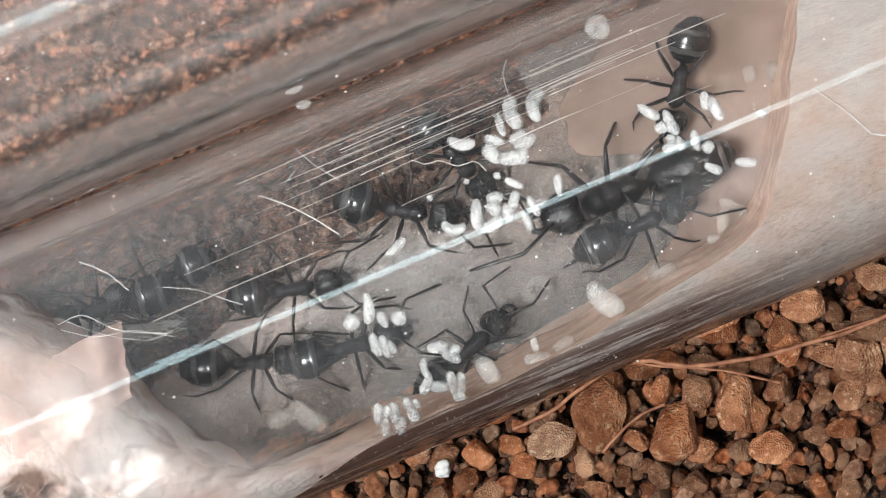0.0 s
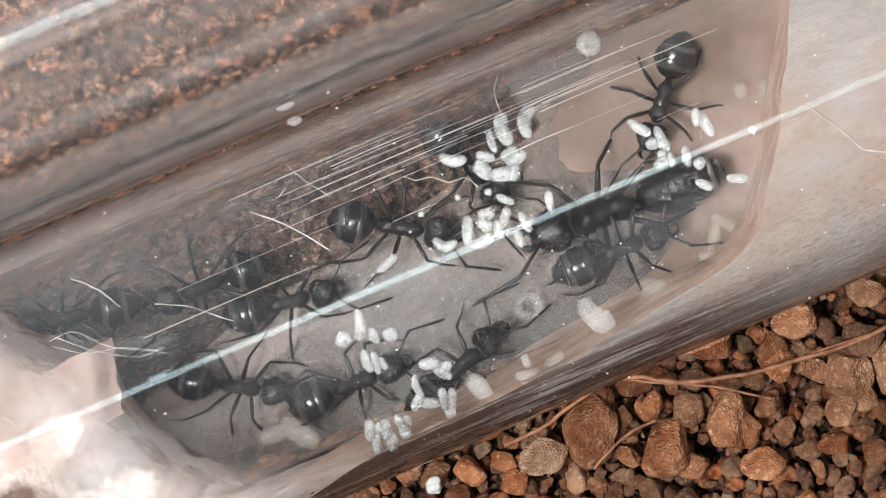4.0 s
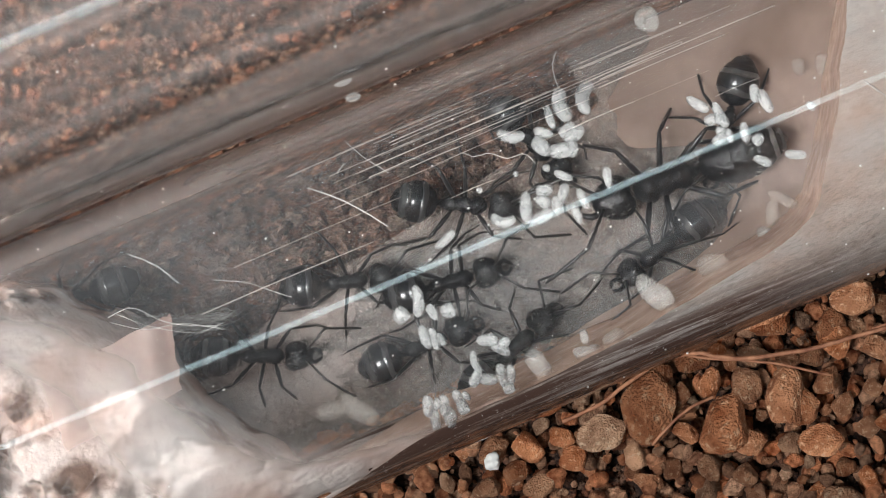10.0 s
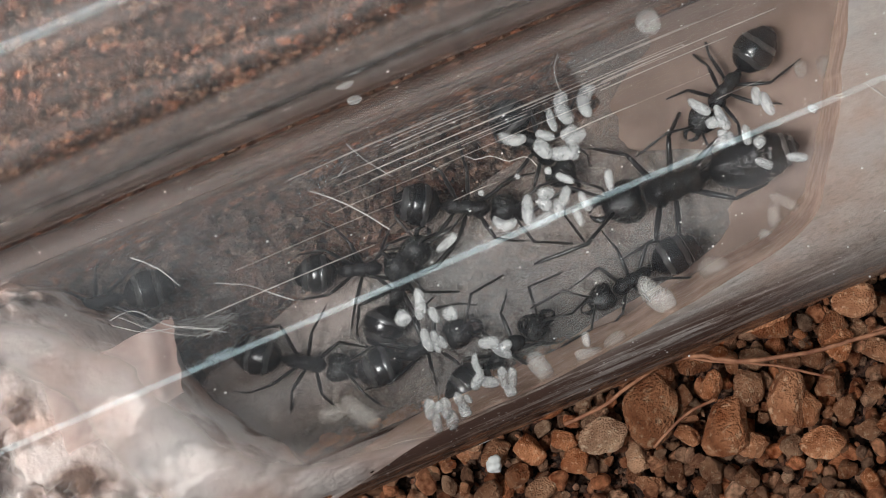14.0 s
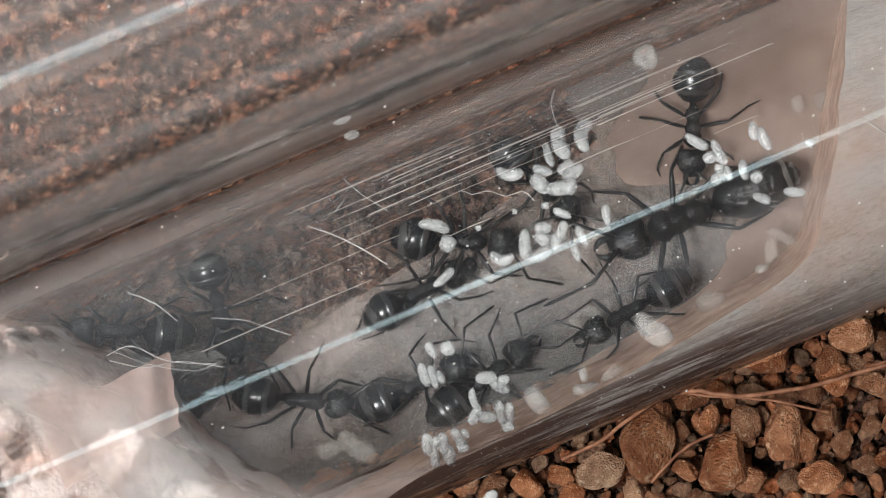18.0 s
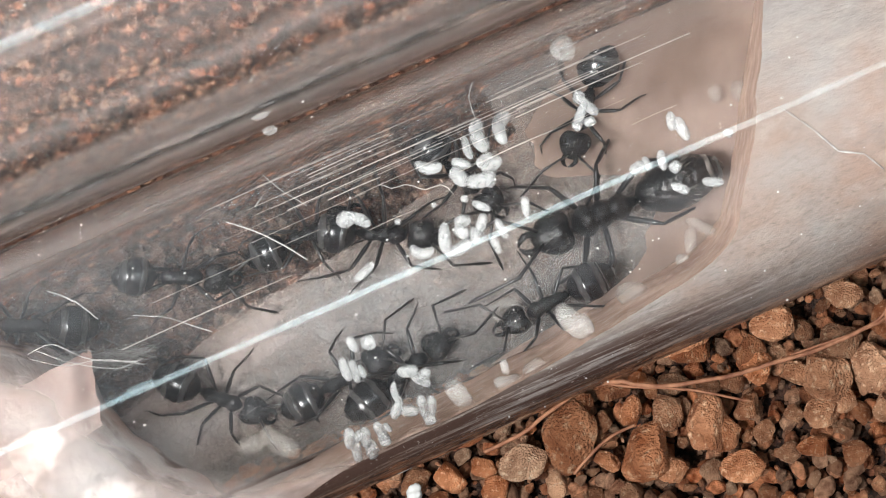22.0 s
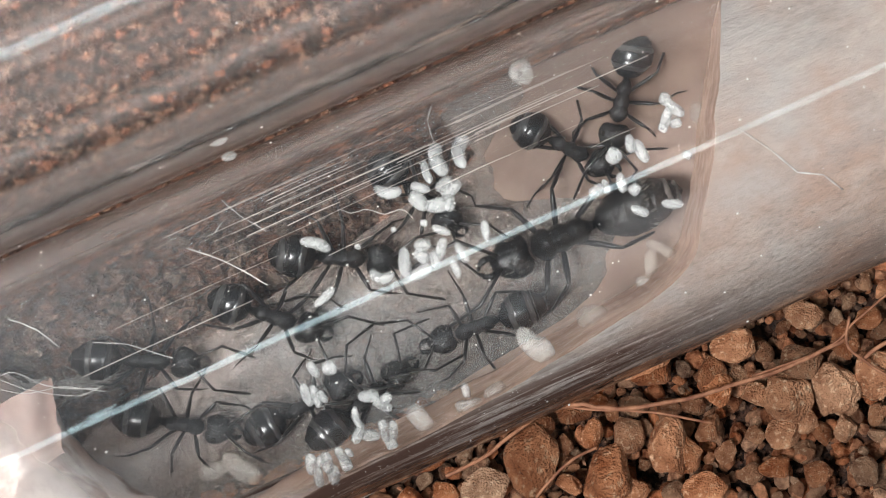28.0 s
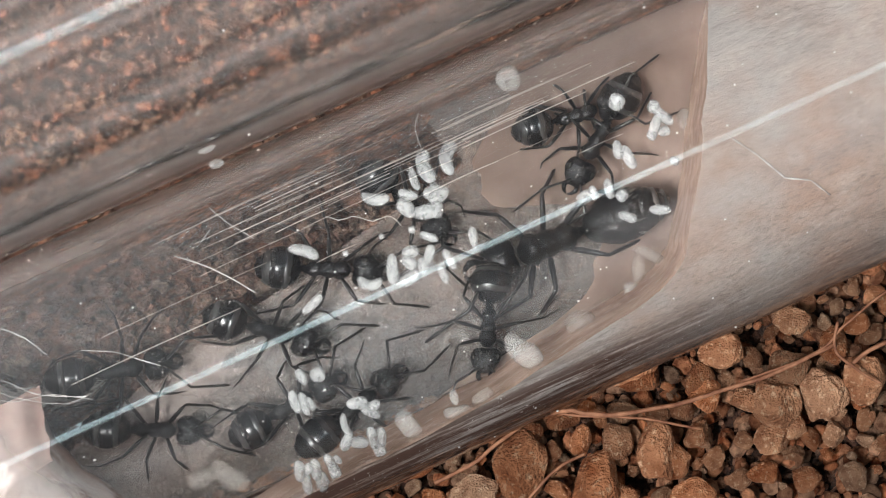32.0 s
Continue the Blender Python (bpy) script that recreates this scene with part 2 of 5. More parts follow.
chitin = add_noise(material("black_chitin", (0.012, 0.012, 0.014), 0.22, Specular_IOR_Level=0.8), (0.003, 0.003, 0.0035), (0.012, 0.011, 0.011), 3000, 8, 1.0, 4500, 0.14)
def banded_chitin():
    """Black abdomen with faint pale down along the edge of each plate."""
    m = add_noise(material("gloss_chitin", (0.01, 0.01, 0.012), 0.3, Specular_IOR_Level=0.9), (0.003, 0.003, 0.004), (0.012, 0.011, 0.011), 1300, 5, 0.08, 9000, 0.02)
    nt = m.node_tree
    b = nt.nodes["Principled BSDF"]
    co = nt.nodes.new("ShaderNodeTexCoord")
    sep = nt.nodes.new("ShaderNodeSeparateXYZ")
    nt.links.new(co.outputs["Object"], sep.inputs[0])
    n = nt.nodes.new("ShaderNodeTexNoise")
    n.inputs["Scale"].default_value, n.inputs["Detail"].default_value = 1500, 4
    nt.links.new(co.outputs["Object"], n.inputs["Vector"])
    add = nt.nodes.new("ShaderNodeMath")
    add.operation = "MULTIPLY_ADD"
    add.inputs[1].default_value = 0.00035
    nt.links.new(n.outputs["Fac"], add.inputs[0])
    nt.links.new(sep.outputs[0], add.inputs[2])
    wob = nt.nodes.new("ShaderNodeMath")
    wob.operation = "PINGPONG"
    wob.inputs[1].default_value = 0.00043
    nt.links.new(add.outputs[0], wob.inputs[0])
    mr = nt.nodes.new("ShaderNodeMapRange")
    mr.interpolation_type = "SMOOTHSTEP"
    mr.inputs["From Min"].default_value, mr.inputs["From Max"].default_value = 0.00022, 0.00048
    nt.links.new(wob.outputs[0], mr.inputs["Value"])
    mx = nt.nodes.new("ShaderNodeMixRGB")
    old = b.inputs["Base Color"].links[0].from_socket
    nt.links.new(mr.outputs[0], mx.inputs[0])
    nt.links.new(old, mx.inputs[1])
    mx.inputs[2].default_value = (0.035, 0.034, 0.033, 1)
    nt.links.new(mx.outputs[0], b.inputs["Base Color"])
    r2 = nt.nodes.new("ShaderNodeMapRange")
    r2.inputs["To Min"].default_value, r2.inputs["To Max"].default_value = 0.23, 0.40
    nt.links.new(mr.outputs[0], r2.inputs["Value"])
    nt.links.new(r2.outputs[0], b.inputs["Roughness"])
    return m


gloss_chitin = banded_chitin()
band_mat = add_noise(material("pale_band", (0.2, 0.19, 0.17), 0.35), (0.04, 0.038, 0.035), (0.13, 0.12, 0.11), 2500)
limb_mat = add_noise(material("limb_chitin", (0.018, 0.016, 0.016), 0.28, Specular_IOR_Level=0.7), (0.005, 0.0045, 0.0045), (0.018, 0.016, 0.015), 2500, 4, 0.3, 8000, 0.01)
hair_mat = material("pale_hair", (0.16, 0.15, 0.135), 0.5)
eye_mat = material("eye", (0.02, 0.018, 0.016), 0.15)
egg_mat = add_noise(material("brood_white", (0.5, 0.5, 0.5), 0.2, Alpha=0.45), (0.36, 0.36, 0.355), (0.54, 0.545, 0.54), 1800, 4, 0.15, 5000, 0.03)
larva_mat = add_noise(material("larva_skin", (0.5, 0.48, 0.45), 0.18, Alpha=0.32), (0.38, 0.365, 0.34), (0.56, 0.545, 0.52), 1500, 4, 0.15, 4000, 0.02)
clear_larva_mat = add_noise(material("clear_larva_skin", (0.4, 0.37, 0.33), 0.2, Alpha=0.22), (0.30, 0.27, 0.24), (0.52, 0.49, 0.45), 1500, 4, 0.15, 4000, 0.02)
dust_mat = material("dust", (0.75, 0.73, 0.7), 0.8)
scratch_streak_mat = material("scratch", (0.5, 0.45, 0.41), 0.4)
lamp_mat = material("lamp_housing", (0.8, 0.8, 0.8), 0.4)
glow_mat = material("lamp_glow", (0.9, 0.95, 1.0), 0.5, Emission_Color=(0.70, 0.93, 1.0, 1), Emission_Strength=6.0)


def glass_material(name, tint, mist=0.0):
    m = bpy.data.materials.new(name)
    m.use_nodes = True
    nt = m.node_tree
    b = nt.nodes["Principled BSDF"]
    b.inputs["Base Color"].default_value = (*tint, 1)
    b.inputs["Roughness"].default_value = 0.0 if mist else 0.045
    b.inputs["IOR"].default_value = 1.5
    b.inputs["Transmission Weight"].default_value = 1.0
    co = nt.nodes.new("ShaderNodeTexCoord")
    mp = nt.nodes.new("ShaderNodeMapping")
    mp.inputs["Scale"].default_value = (8, 1500, 1500)
    nt.links.new(co.outputs["Object"], mp.inputs[0])
    n = nt.nodes.new("ShaderNodeTexNoise")
    n.inputs["Scale"].default_value, n.inputs["Detail"].default_value = 1.0, 5
    nt.links.new(mp.outputs[0], n.inputs["Vector"])
    bp = nt.nodes.new("ShaderNodeBump")
    bp.inputs["Strength"].default_value, bp.inputs["Distance"].default_value = 0.05, 0.02 * MM
    nt.links.new(n.outputs["Fac"], bp.inputs["Height"])
    nt.links.new(bp.outputs[0], b.inputs["Normal"])
    # a thin uneven film of dust and wiping marks
    mp2 = nt.nodes.new("ShaderNodeMapping")
    mp2.inputs["Scale"].default_value = (25, 420, 420) if mist else (9, 520, 520)
    nt.links.new(co.outputs["Object"], mp2.inputs[0])
    n2 = nt.nodes.new("ShaderNodeTexNoise")
    n2.inputs["Scale"].default_value, n2.inputs["Detail"].default_value = 1.0, 7
    nt.links.new(mp2.outputs[0], n2.inputs["Vector"])
    mr = nt.nodes.new("ShaderNodeMapRange")
    mr.inputs["From Min"].default_value, mr.inputs["From Max"].default_value = (0.3, 0.75) if mist else (0.46, 0.72)
    # on the empty tube the dust streaks also stand in for reflected bands
    mr.inputs["To Min"].default_value, mr.inputs["To Max"].default_value = 0.0005, 0.006 if mist else 0.15
    nt.links.new(n2.outputs["Fac"], mr.inputs["Value"])
    sep = nt.nodes.new("ShaderNodeSeparateXYZ")
    nt.links.new(co.outputs["Object"], sep.inputs[0])
    fog = nt.nodes.new("ShaderNodeMapRange")
    fog.interpolation_type = "SMOOTHSTEP"
    fog.inputs["From Min"].default_value, fog.inputs["From Max"].default_value = 0.001, -0.015
    fog.inputs["To Min"].default_value, fog.inputs["To Max"].default_value = 0.0, mist
    nt.links.new(sep.outputs[0], fog.inputs["Value"])
    n3 = nt.nodes.new("ShaderNodeTexNoise")
    n3.inputs["Scale"].default_value, n3.inputs["Detail"].default_value = 260, 6
    nt.links.new(co.outputs["Object"], n3.inputs["Vector"])
    side = nt.nodes.new("ShaderNodeMapRange")
    side.interpolation_type = "SMOOTHSTEP"
    side.inputs["From Min"].default_value, side.inputs["From Max"].default_value = -0.0015, 0.0015
    nt.links.new(sep.outputs[1], side.inputs["Value"])
    fogside = nt.nodes.new("ShaderNodeMath")
    fogside.operation = "MULTIPLY"
    nt.links.new(fog.outputs[0], fogside.inputs[0])
    nt.links.new(side.outputs[0], fogside.inputs[1])
    # a pale band painted along the crown of the tube, imitating a reflected veil
    sheen_band = None
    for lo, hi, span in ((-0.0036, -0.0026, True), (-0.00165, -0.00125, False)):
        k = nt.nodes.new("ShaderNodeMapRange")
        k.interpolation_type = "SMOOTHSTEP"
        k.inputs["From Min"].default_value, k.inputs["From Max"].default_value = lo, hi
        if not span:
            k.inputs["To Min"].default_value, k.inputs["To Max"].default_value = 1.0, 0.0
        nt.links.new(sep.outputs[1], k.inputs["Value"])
        if sheen_band is None:
            sheen_band = k.outputs[0]
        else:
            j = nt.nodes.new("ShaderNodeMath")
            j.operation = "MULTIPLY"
            nt.links.new(sheen_band, j.inputs[0])
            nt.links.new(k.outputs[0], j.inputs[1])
            sheen_band = j.outputs[0]
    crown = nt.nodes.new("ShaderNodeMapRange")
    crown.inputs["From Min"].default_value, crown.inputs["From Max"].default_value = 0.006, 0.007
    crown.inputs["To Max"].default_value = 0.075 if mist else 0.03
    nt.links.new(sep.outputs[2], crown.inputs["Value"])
    sheen_band2 = nt.nodes.new("ShaderNodeMath")
    sheen_band2.operation = "MULTIPLY"
    nt.links.new(sheen_band, sheen_band2.inputs[0])
    nt.links.new(crown.outputs[0], sheen_band2.inputs[1])
    thin = nt.nodes.new("ShaderNodeMapRange")
    thin.inputs["From Min"].default_value, thin.inputs["From Max"].default_value = 0.42, 0.72
    nt.links.new(n2.outputs["Fac"], thin.inputs["Value"])
    veil = nt.nodes.new("ShaderNodeMath")
    veil.operation = "MULTIPLY_ADD"
    nt.links.new(sheen_band2.outputs[0], veil.inputs[0])
    nt.links.new(thin.outputs[0], veil.inputs[1])
    nt.links.new(mr.outputs[0], veil.inputs[2])
    mul = nt.nodes.new("ShaderNodeMath")
    mul.operation = "MULTIPLY_ADD"
    nt.links.new(fogside.outputs[0], mul.inputs[0])
    nt.links.new(n3.outputs["Fac"], mul.inputs[1])
    nt.links.new(veil.outputs[0], mul.inputs[2])
    total = mul.outputs[0]
    if mist:
        # haze painted along the far upper wall, standing in for reflected surroundings
        far = nt.nodes.new("ShaderNodeMapRange")
        far.interpolation_type = "SMOOTHSTEP"
        far.inputs["From Min"].default_value, far.inputs["From Max"].default_value = 0.0030, 0.0068
        far.inputs["To Max"].default_value = 0.075
        nt.links.new(sep.outputs[1], far.inputs["Value"])
        over = nt.nodes.new("ShaderNodeMath")
        over.operation = "GREATER_THAN"
        over.inputs[1].default_value = 0.002
        nt.links.new(sep.outputs[2], over.inputs[0])
        far2 = nt.nodes.new("ShaderNodeMath")
        far2.operation = "MULTIPLY"
        nt.links.new(far.outputs[0], far2.inputs[0])
        nt.links.new(over.outputs[0], far2.inputs[1])
        streak = nt.nodes.new("ShaderNodeMath")
        streak.operation = "MULTIPLY_ADD"
        nt.links.new(far2.outputs[0], streak.inputs[0])
        nt.links.new(thin.outputs[0], streak.inputs[1])
        nt.links.new(total, streak.inputs[2])
        total = streak.outputs[0]
    # one diffuse layer carries the dust, the mist and the imitated reflections
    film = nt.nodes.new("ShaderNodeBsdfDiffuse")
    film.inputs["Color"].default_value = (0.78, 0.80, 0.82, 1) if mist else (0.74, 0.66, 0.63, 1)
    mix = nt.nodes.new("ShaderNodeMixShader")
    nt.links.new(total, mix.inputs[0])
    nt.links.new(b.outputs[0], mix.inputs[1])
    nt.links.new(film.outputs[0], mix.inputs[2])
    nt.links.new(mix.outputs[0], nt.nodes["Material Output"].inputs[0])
    return m


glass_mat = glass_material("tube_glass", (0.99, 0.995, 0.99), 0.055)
clear_mat = glass_material("clear_glass", (0.99, 0.995, 0.99))


# ---- building helpers: shapes are made in millimetres ----
def link_mesh(name, bm, mat, smooth=True):
    me = bpy.data.meshes.new(name)
    bm.transform(Matrix.Scale(MM, 4))
    bm.to_mesh(me)
    bm.free()
    me.materials.append(mat)
    if smooth:
        me.polygons.foreach_set("use_smooth", [True] * len(me.polygons))
    return me


def part(name, bm, mat=None, parent=None, label="", m=None, smooth=True):
    ob = new(name, link_mesh(name, bm, mat, smooth) if isinstance(bm, bmesh.types.BMesh) else bm)
    if parent:
        ob.parent = parent
    if m is not None:
        ob.matrix_basis = m
    if label:
        ob["label"] = label
    return ob


def at(x, y, z, rx=0, ry=0, rz=0):
    return pose(x * MM, y * MM, z * MM, rx, ry, rz)


def lathe(profile, seg=20, sy=1.0, sz=1.0, bm=None, m=None):
    """A body turned round the x axis from (x, radius) pairs."""
    bm = bm or bmesh.new()
    rings = []
    for x, r in profile:
        if r <= 0:
            rings.append([bm.verts.new((x, 0, 0))])
        else:
            rings.append([bm.verts.new((x, r * sy * math.cos(a), r * sz * math.sin(a))) for a in (2 * math.pi * k / seg for k in range(seg))])
    for a, b in zip(rings, rings[1:]):
        for k in range(seg):
            q = [a[k % len(a)], a[(k + 1) % len(a)], b[(k + 1) % len(b)], b[k % len(b)]]
            q = list(dict.fromkeys(q))
            if len(q) > 2:
                bm.faces.new(q)
    if m is not None:
        bm.transform(m)
    bmesh.ops.recalc_face_normals(bm, faces=bm.faces)
    return bm


def rope(points, radii, seg=8, bm=None):
    """A tapered round limb along points."""
    bm = bm or bmesh.new()
    pts = [Vector(p) for p in points]
    rings = []
    side = None
    for i, p in enumerate(pts):
        d = (pts[min(i + 1, len(pts) - 1)] - pts[max(i - 1, 0)]).normalized()
        ref = Vector((0, 0, 1)) if abs(d.z) < 0.9 else Vector((1, 0, 0))
        u = d.cross(ref).normalized() if side is None else (side - d * side.dot(d)).normalized()
        side = u
        v = d.cross(u)
        r = radii[i] if isinstance(radii, (list, tuple)) else radii
        rings.append([bm.verts.new(p + (u * math.cos(a) + v * math.sin(a)) * r) for a in (2 * math.pi * k / seg for k in range(seg))])
    for a, b in zip(rings, rings[1:]):
        for k in range(seg):
            bm.faces.new((a[k], a[(k + 1) % seg], b[(k + 1) % seg], b[k]))
    bm.faces.new(rings[0][::-1])
    bm.faces.new(rings[-1])
    bmesh.ops.recalc_face_normals(bm, faces=bm.faces)
    return bm


# ---- lamp on a stand, over the tubes ----
lamp = tagged(new("floor_lamp"), "white fluorescent batten lamp on a tall stand above the tubes", "lamp")
lamp.matrix_world = pose(0.004, -0.016, -0.001, 0, 0, 23.6)
bm = bmesh.new()
bmesh.ops.create_cube(bm, size=1, matrix=Matrix.Translation((370, 0, 1105)) @ Matrix.Diagonal((1300, 110, 30, 1)))
bmesh.ops.bevel(bm, geom=bm.edges[:], offset=5, segments=2)
part("housing", bm, lamp_mat, lamp)
part("glow_tube", rope([(-240, 0, 1040), (980, 0, 1040)], 33, 24), glow_mat, lamp)
part("pole", rope([(960, 60, 5), (960, 60, 1100)], 12, 16), lamp_mat, lamp)
part("foot", lathe([(0, 0), (0, 110), (10, 110), (16, 104), (18, 0)], 32, m=Matrix.Translation((960, 60, 0)) @ Matrix.Rotation(radians(-90), 4, "Y")), lamp_mat, lamp)

# ---- ground: one sheet to the horizon ----
def dip_at(x, y):
    """The soil lies lower beside the tube, where the grains are piled."""
    w = to_tube(x, y)[1]
    return 2.2 * max(0.0, min(1.0, (-6.0 - w) / 2.5)) * max(0.0, min(1.0, (60 + w) / 20))


gx = sorted({round(v, 2) for v in [i * 0.5 for i in range(-64, 77)]} | {k * 40 * 1.9 ** i for i in range(12) for k in (-1, 1)})
gy = sorted({round(v, 2) for v in [i * 0.5 for i in range(-40, 64)]} | {k * 36 * 1.9 ** i for i in range(12) for k in (-1, 1)})
bm = bmesh.new()
grid = []
for y in gy:
    row = []
    for x in gx:
        near = max(0.0, 1 - max(abs(x), abs(y)) / 60)
        z = -0.9 - dip_at(x, y) + (noise.fractal(Vector((x, y, 3)) * 0.35, 1.0, 2.0, 4) * 0.5 + noise.noise(Vector((x, y, 9)) * 1.4) * 0.35) * min(1, near * 3)
        row.append(bm.verts.new((x, y, z)))
    grid.append(row)
for a, b in zip(grid, grid[1:]):
    for k in range(len(gx) - 1):
        bm.faces.new((a[k], a[k + 1], b[k + 1], b[k]))
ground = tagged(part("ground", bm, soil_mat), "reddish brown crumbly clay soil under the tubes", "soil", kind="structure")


# ---- glass tubes ----
def glass_tube(name, offset, label, mat):
    bm = bmesh.new()
    seg = 128
    rings = []
    stops = (-70, -69.8, -40, -20, 0, 20, 40, 69.8, 70)
    for r, s in [(RO, v) for v in stops] + [(RI, v) for v in reversed(stops)]:
        rings.append([bm.verts.new((s, r * math.cos(2 * math.pi * k / seg), r * math.sin(2 * math.pi * k / seg))) for k in range(seg)])
    for i in range(len(rings)):
        a, b = rings[i], rings[(i + 1) % len(rings)]
        for k in range(seg):
            bm.faces.new((a[k], a[(k + 1) % seg], b[(k + 1) % seg], b[k]))
    bmesh.ops.recalc_face_normals(bm, faces=bm.faces)
    ob = part(name, bm, mat)
    ob.matrix_world = TUBE @ Matrix.Translation((0, offset * MM, 0))
    ob.visible_shadow = False
    return tagged(ob, label, "test tube")


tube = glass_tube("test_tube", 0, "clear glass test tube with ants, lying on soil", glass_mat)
tube_empty = glass_tube("test_tube", RO * 2 + 0.12, "empty clear glass test tube lying on soil beside another", clear_mat)


# ---- damp tissue lining with a bowl-shaped end, inside the tube ----
def smooth01(a, b, v):
    u = max(0.0, min(1.0, (v - a) / (b - a)))
    return u * u * (3 - 2 * u)


RT = RI + 0.10
BASE = RI - 0.06


def spline(pts, n):
    """A smooth line of n + 1 points through pts of any dimension."""
    pts = [np.array(q, float) for q in pts]
    out = []
    for k in range(n + 1):
        f = k / n * (len(pts) - 1)
        i = min(int(f), len(pts) - 2)
        u = f - i
        a, b, c, d = pts[max(i - 1, 0)], pts[i], pts[i + 1], pts[min(i + 2, len(pts) - 1)]
        out.append(0.5 * (2 * b + (c - a) * u + (2 * a - 5 * b + 4 * c - d) * u * u + (3 * b - a - 3 * c + d) * u ** 3))
    return out


# the free edge of the tissue on the glass: along the tube, and degrees round it from the top
RIM = [(-9.0, -84.0), (-4.0, -64.0), (1.54, -60.0), (4.76, -57.0), (6.9, -54.0), (9.3, -49.5), (11.4, -46.5), (13.2, -43.5), (14.5, -39.2), (15.4, -33.5),
       (16.5, -19.0), (17.72, -4.2), (18.6, 10.0), (19.54, 23.2), (20.67, 43.2), (21.6, 66.0), (22.2, 92.0), (22.4, 115.0)]
# where the same threads end, against the glass or farther down the tube
HEM = [(-9.0, -117.0), (-4.0, -117.0), (1.54, -117.0), (4.76, -117.0), (7.2, -117.0), (10.0, -117.0), (13.5, -117.0), (19.0, -117.0), (30.0, -117.0), (38.0, -90.0),
       (38.0, -48.0), (38.0, -20.0), (38.0, 5.0), (38.0, 25.0), (38.0, 46.0), (38.0, 70.0), (38.0, 95.0), (38.0, 115.0)]


def plug_edge(w):
    """Where along the tube the bowl-shaped end begins."""
    a = math.degrees(math.asin(max(-1.0, min(1.0, w / RT))))
    return float(np.interp(a, [q[1] for q in RIM[4:]], [q[0] for q in RIM[4:]])) + noise.noise(Vector((w, 0, 5)) * 0.5) * 0.15


def dist_to(s, w, a, b):
    u = max(0.0, min(1.0, ((s - a[0]) * (b[0] - a[0]) + (w - a[1]) * (b[1] - a[1])) / ((b[0] - a[0]) ** 2 + (b[1] - a[1]) ** 2)))
    return math.hypot(s - a[0] - u * (b[0] - a[0]), w - a[1] - u * (b[1] - a[1]))


# where the plug is creased, along the tube and across it
CREASE = [(19.13, 0.06), (20.01, -1.27), (20.66, -2.50), (21.64, -3.02), (22.26, -4.02)]
def sheet_grid(rows, cols, place):
    bm = bmesh.new()
    vs = [[bm.verts.new(place(i, j)) for j in range(cols + 1)] for i in range(rows + 1)]
    for a, b in zip(vs, vs[1:]):
        for j in range(cols):
            bm.faces.new((a[j], a[j + 1], b[j + 1], b[j]))
    bmesh.ops.recalc_face_normals(bm, faces=bm.faces)
    return bm


def floor_z(w):
    return MID.z - math.sqrt(max(BASE ** 2 - w * w, 0.0))


def on_wall(along, deg, sink=0.0):
    """A place on the inside of the glass, deg degrees round from the top."""
    r = RT - sink
    return to_world(along, r * math.sin(radians(deg)), MID.z + r * math.cos(radians(deg)))


KR = 260
RIM_LINE, HEM_LINE = spline(RIM, KR), spline(HEM, KR)


def plug_place(i, j):
    """Row 0 is the free edge, the last row the hem."""
    v = (i / 90) ** 1.35
    along, deg = RIM_LINE[j] * (1 - v) + HEM_LINE[j] * v
    fray = noise.fractal(Vector((j * 0.07, 0, 5)), 0.8, 2.0, 5) * (1 - v) ** 6
    along, deg = along + 0.16 * fray, deg + 0.9 * fray
    w = RT * math.sin(radians(deg))
    crease = min(dist_to(along, w, a, b) for a, b in zip(CREASE, CREASE[1:]))
    wrinkle = 0.03 * abs(noise.noise(Vector((along * 0.5, w * 1.6, 8)))) * min(1.0, v * 8)
    return on_wall(along, deg, 0.075 * math.exp(-(crease / 0.2) ** 2) + wrinkle)


def face_place(i, j):
    """The bowl-shaped face under the free edge, leaning a little inwards."""
    u = i / 40
    a, b = RIM_LINE[max(j - 1, 0)], RIM_LINE[min(j + 1, KR)]
    along, deg = RIM_LINE[j]
    fray = noise.fractal(Vector((j * 0.07, 0, 5)), 0.8, 2.0, 5)
    along, deg = along + 0.16 * fray, deg + 0.9 * fray
    w = RT * math.sin(radians(deg))
    ds, dw = b[0] - a[0], RT * (math.sin(radians(b[1])) - math.sin(radians(a[1])))
    ln = math.hypot(ds, dw) or 1.0
    lean = (0.08 - 0.28 * smooth01(-52, -20, deg)) * u ** 0.8 + 0.15 * u * noise.fractal(Vector((j * 0.05, u * 3, 15)), 0.8, 2.0, 4)
    along, w = along - dw / ln * lean, w + ds / ln * lean
    w = max(-BASE, min(BASE, w))
    roof = MID.z + RT * math.cos(radians(deg))
    low = floor_z(w) + 0.1
    return to_world(along, w, roof + (min(low, roof) - roof) * u)


tissue = tagged(part("tissue_plug", sheet_grid(90, KR, plug_place), tissue_mat), "damp pinkish tan tissue plug lining the tube, with a bowl-shaped end", "tissue")
part("end_face", sheet_grid(40, KR, face_place), face_mat, tissue, "soaked orange-pink end face")
part("crease", rope([on_wall(a, math.degrees(math.asin(w / RT)), 0.0) for a, w in [q for k in range(4) for q in spline(CREASE[k:k + 2], 5)[:5]]], [0.02 + 0.03 * (k * 7 % 5) / 4 for k in range(20)], 8), fuzz_mat, tissue, "pale creased ridge")

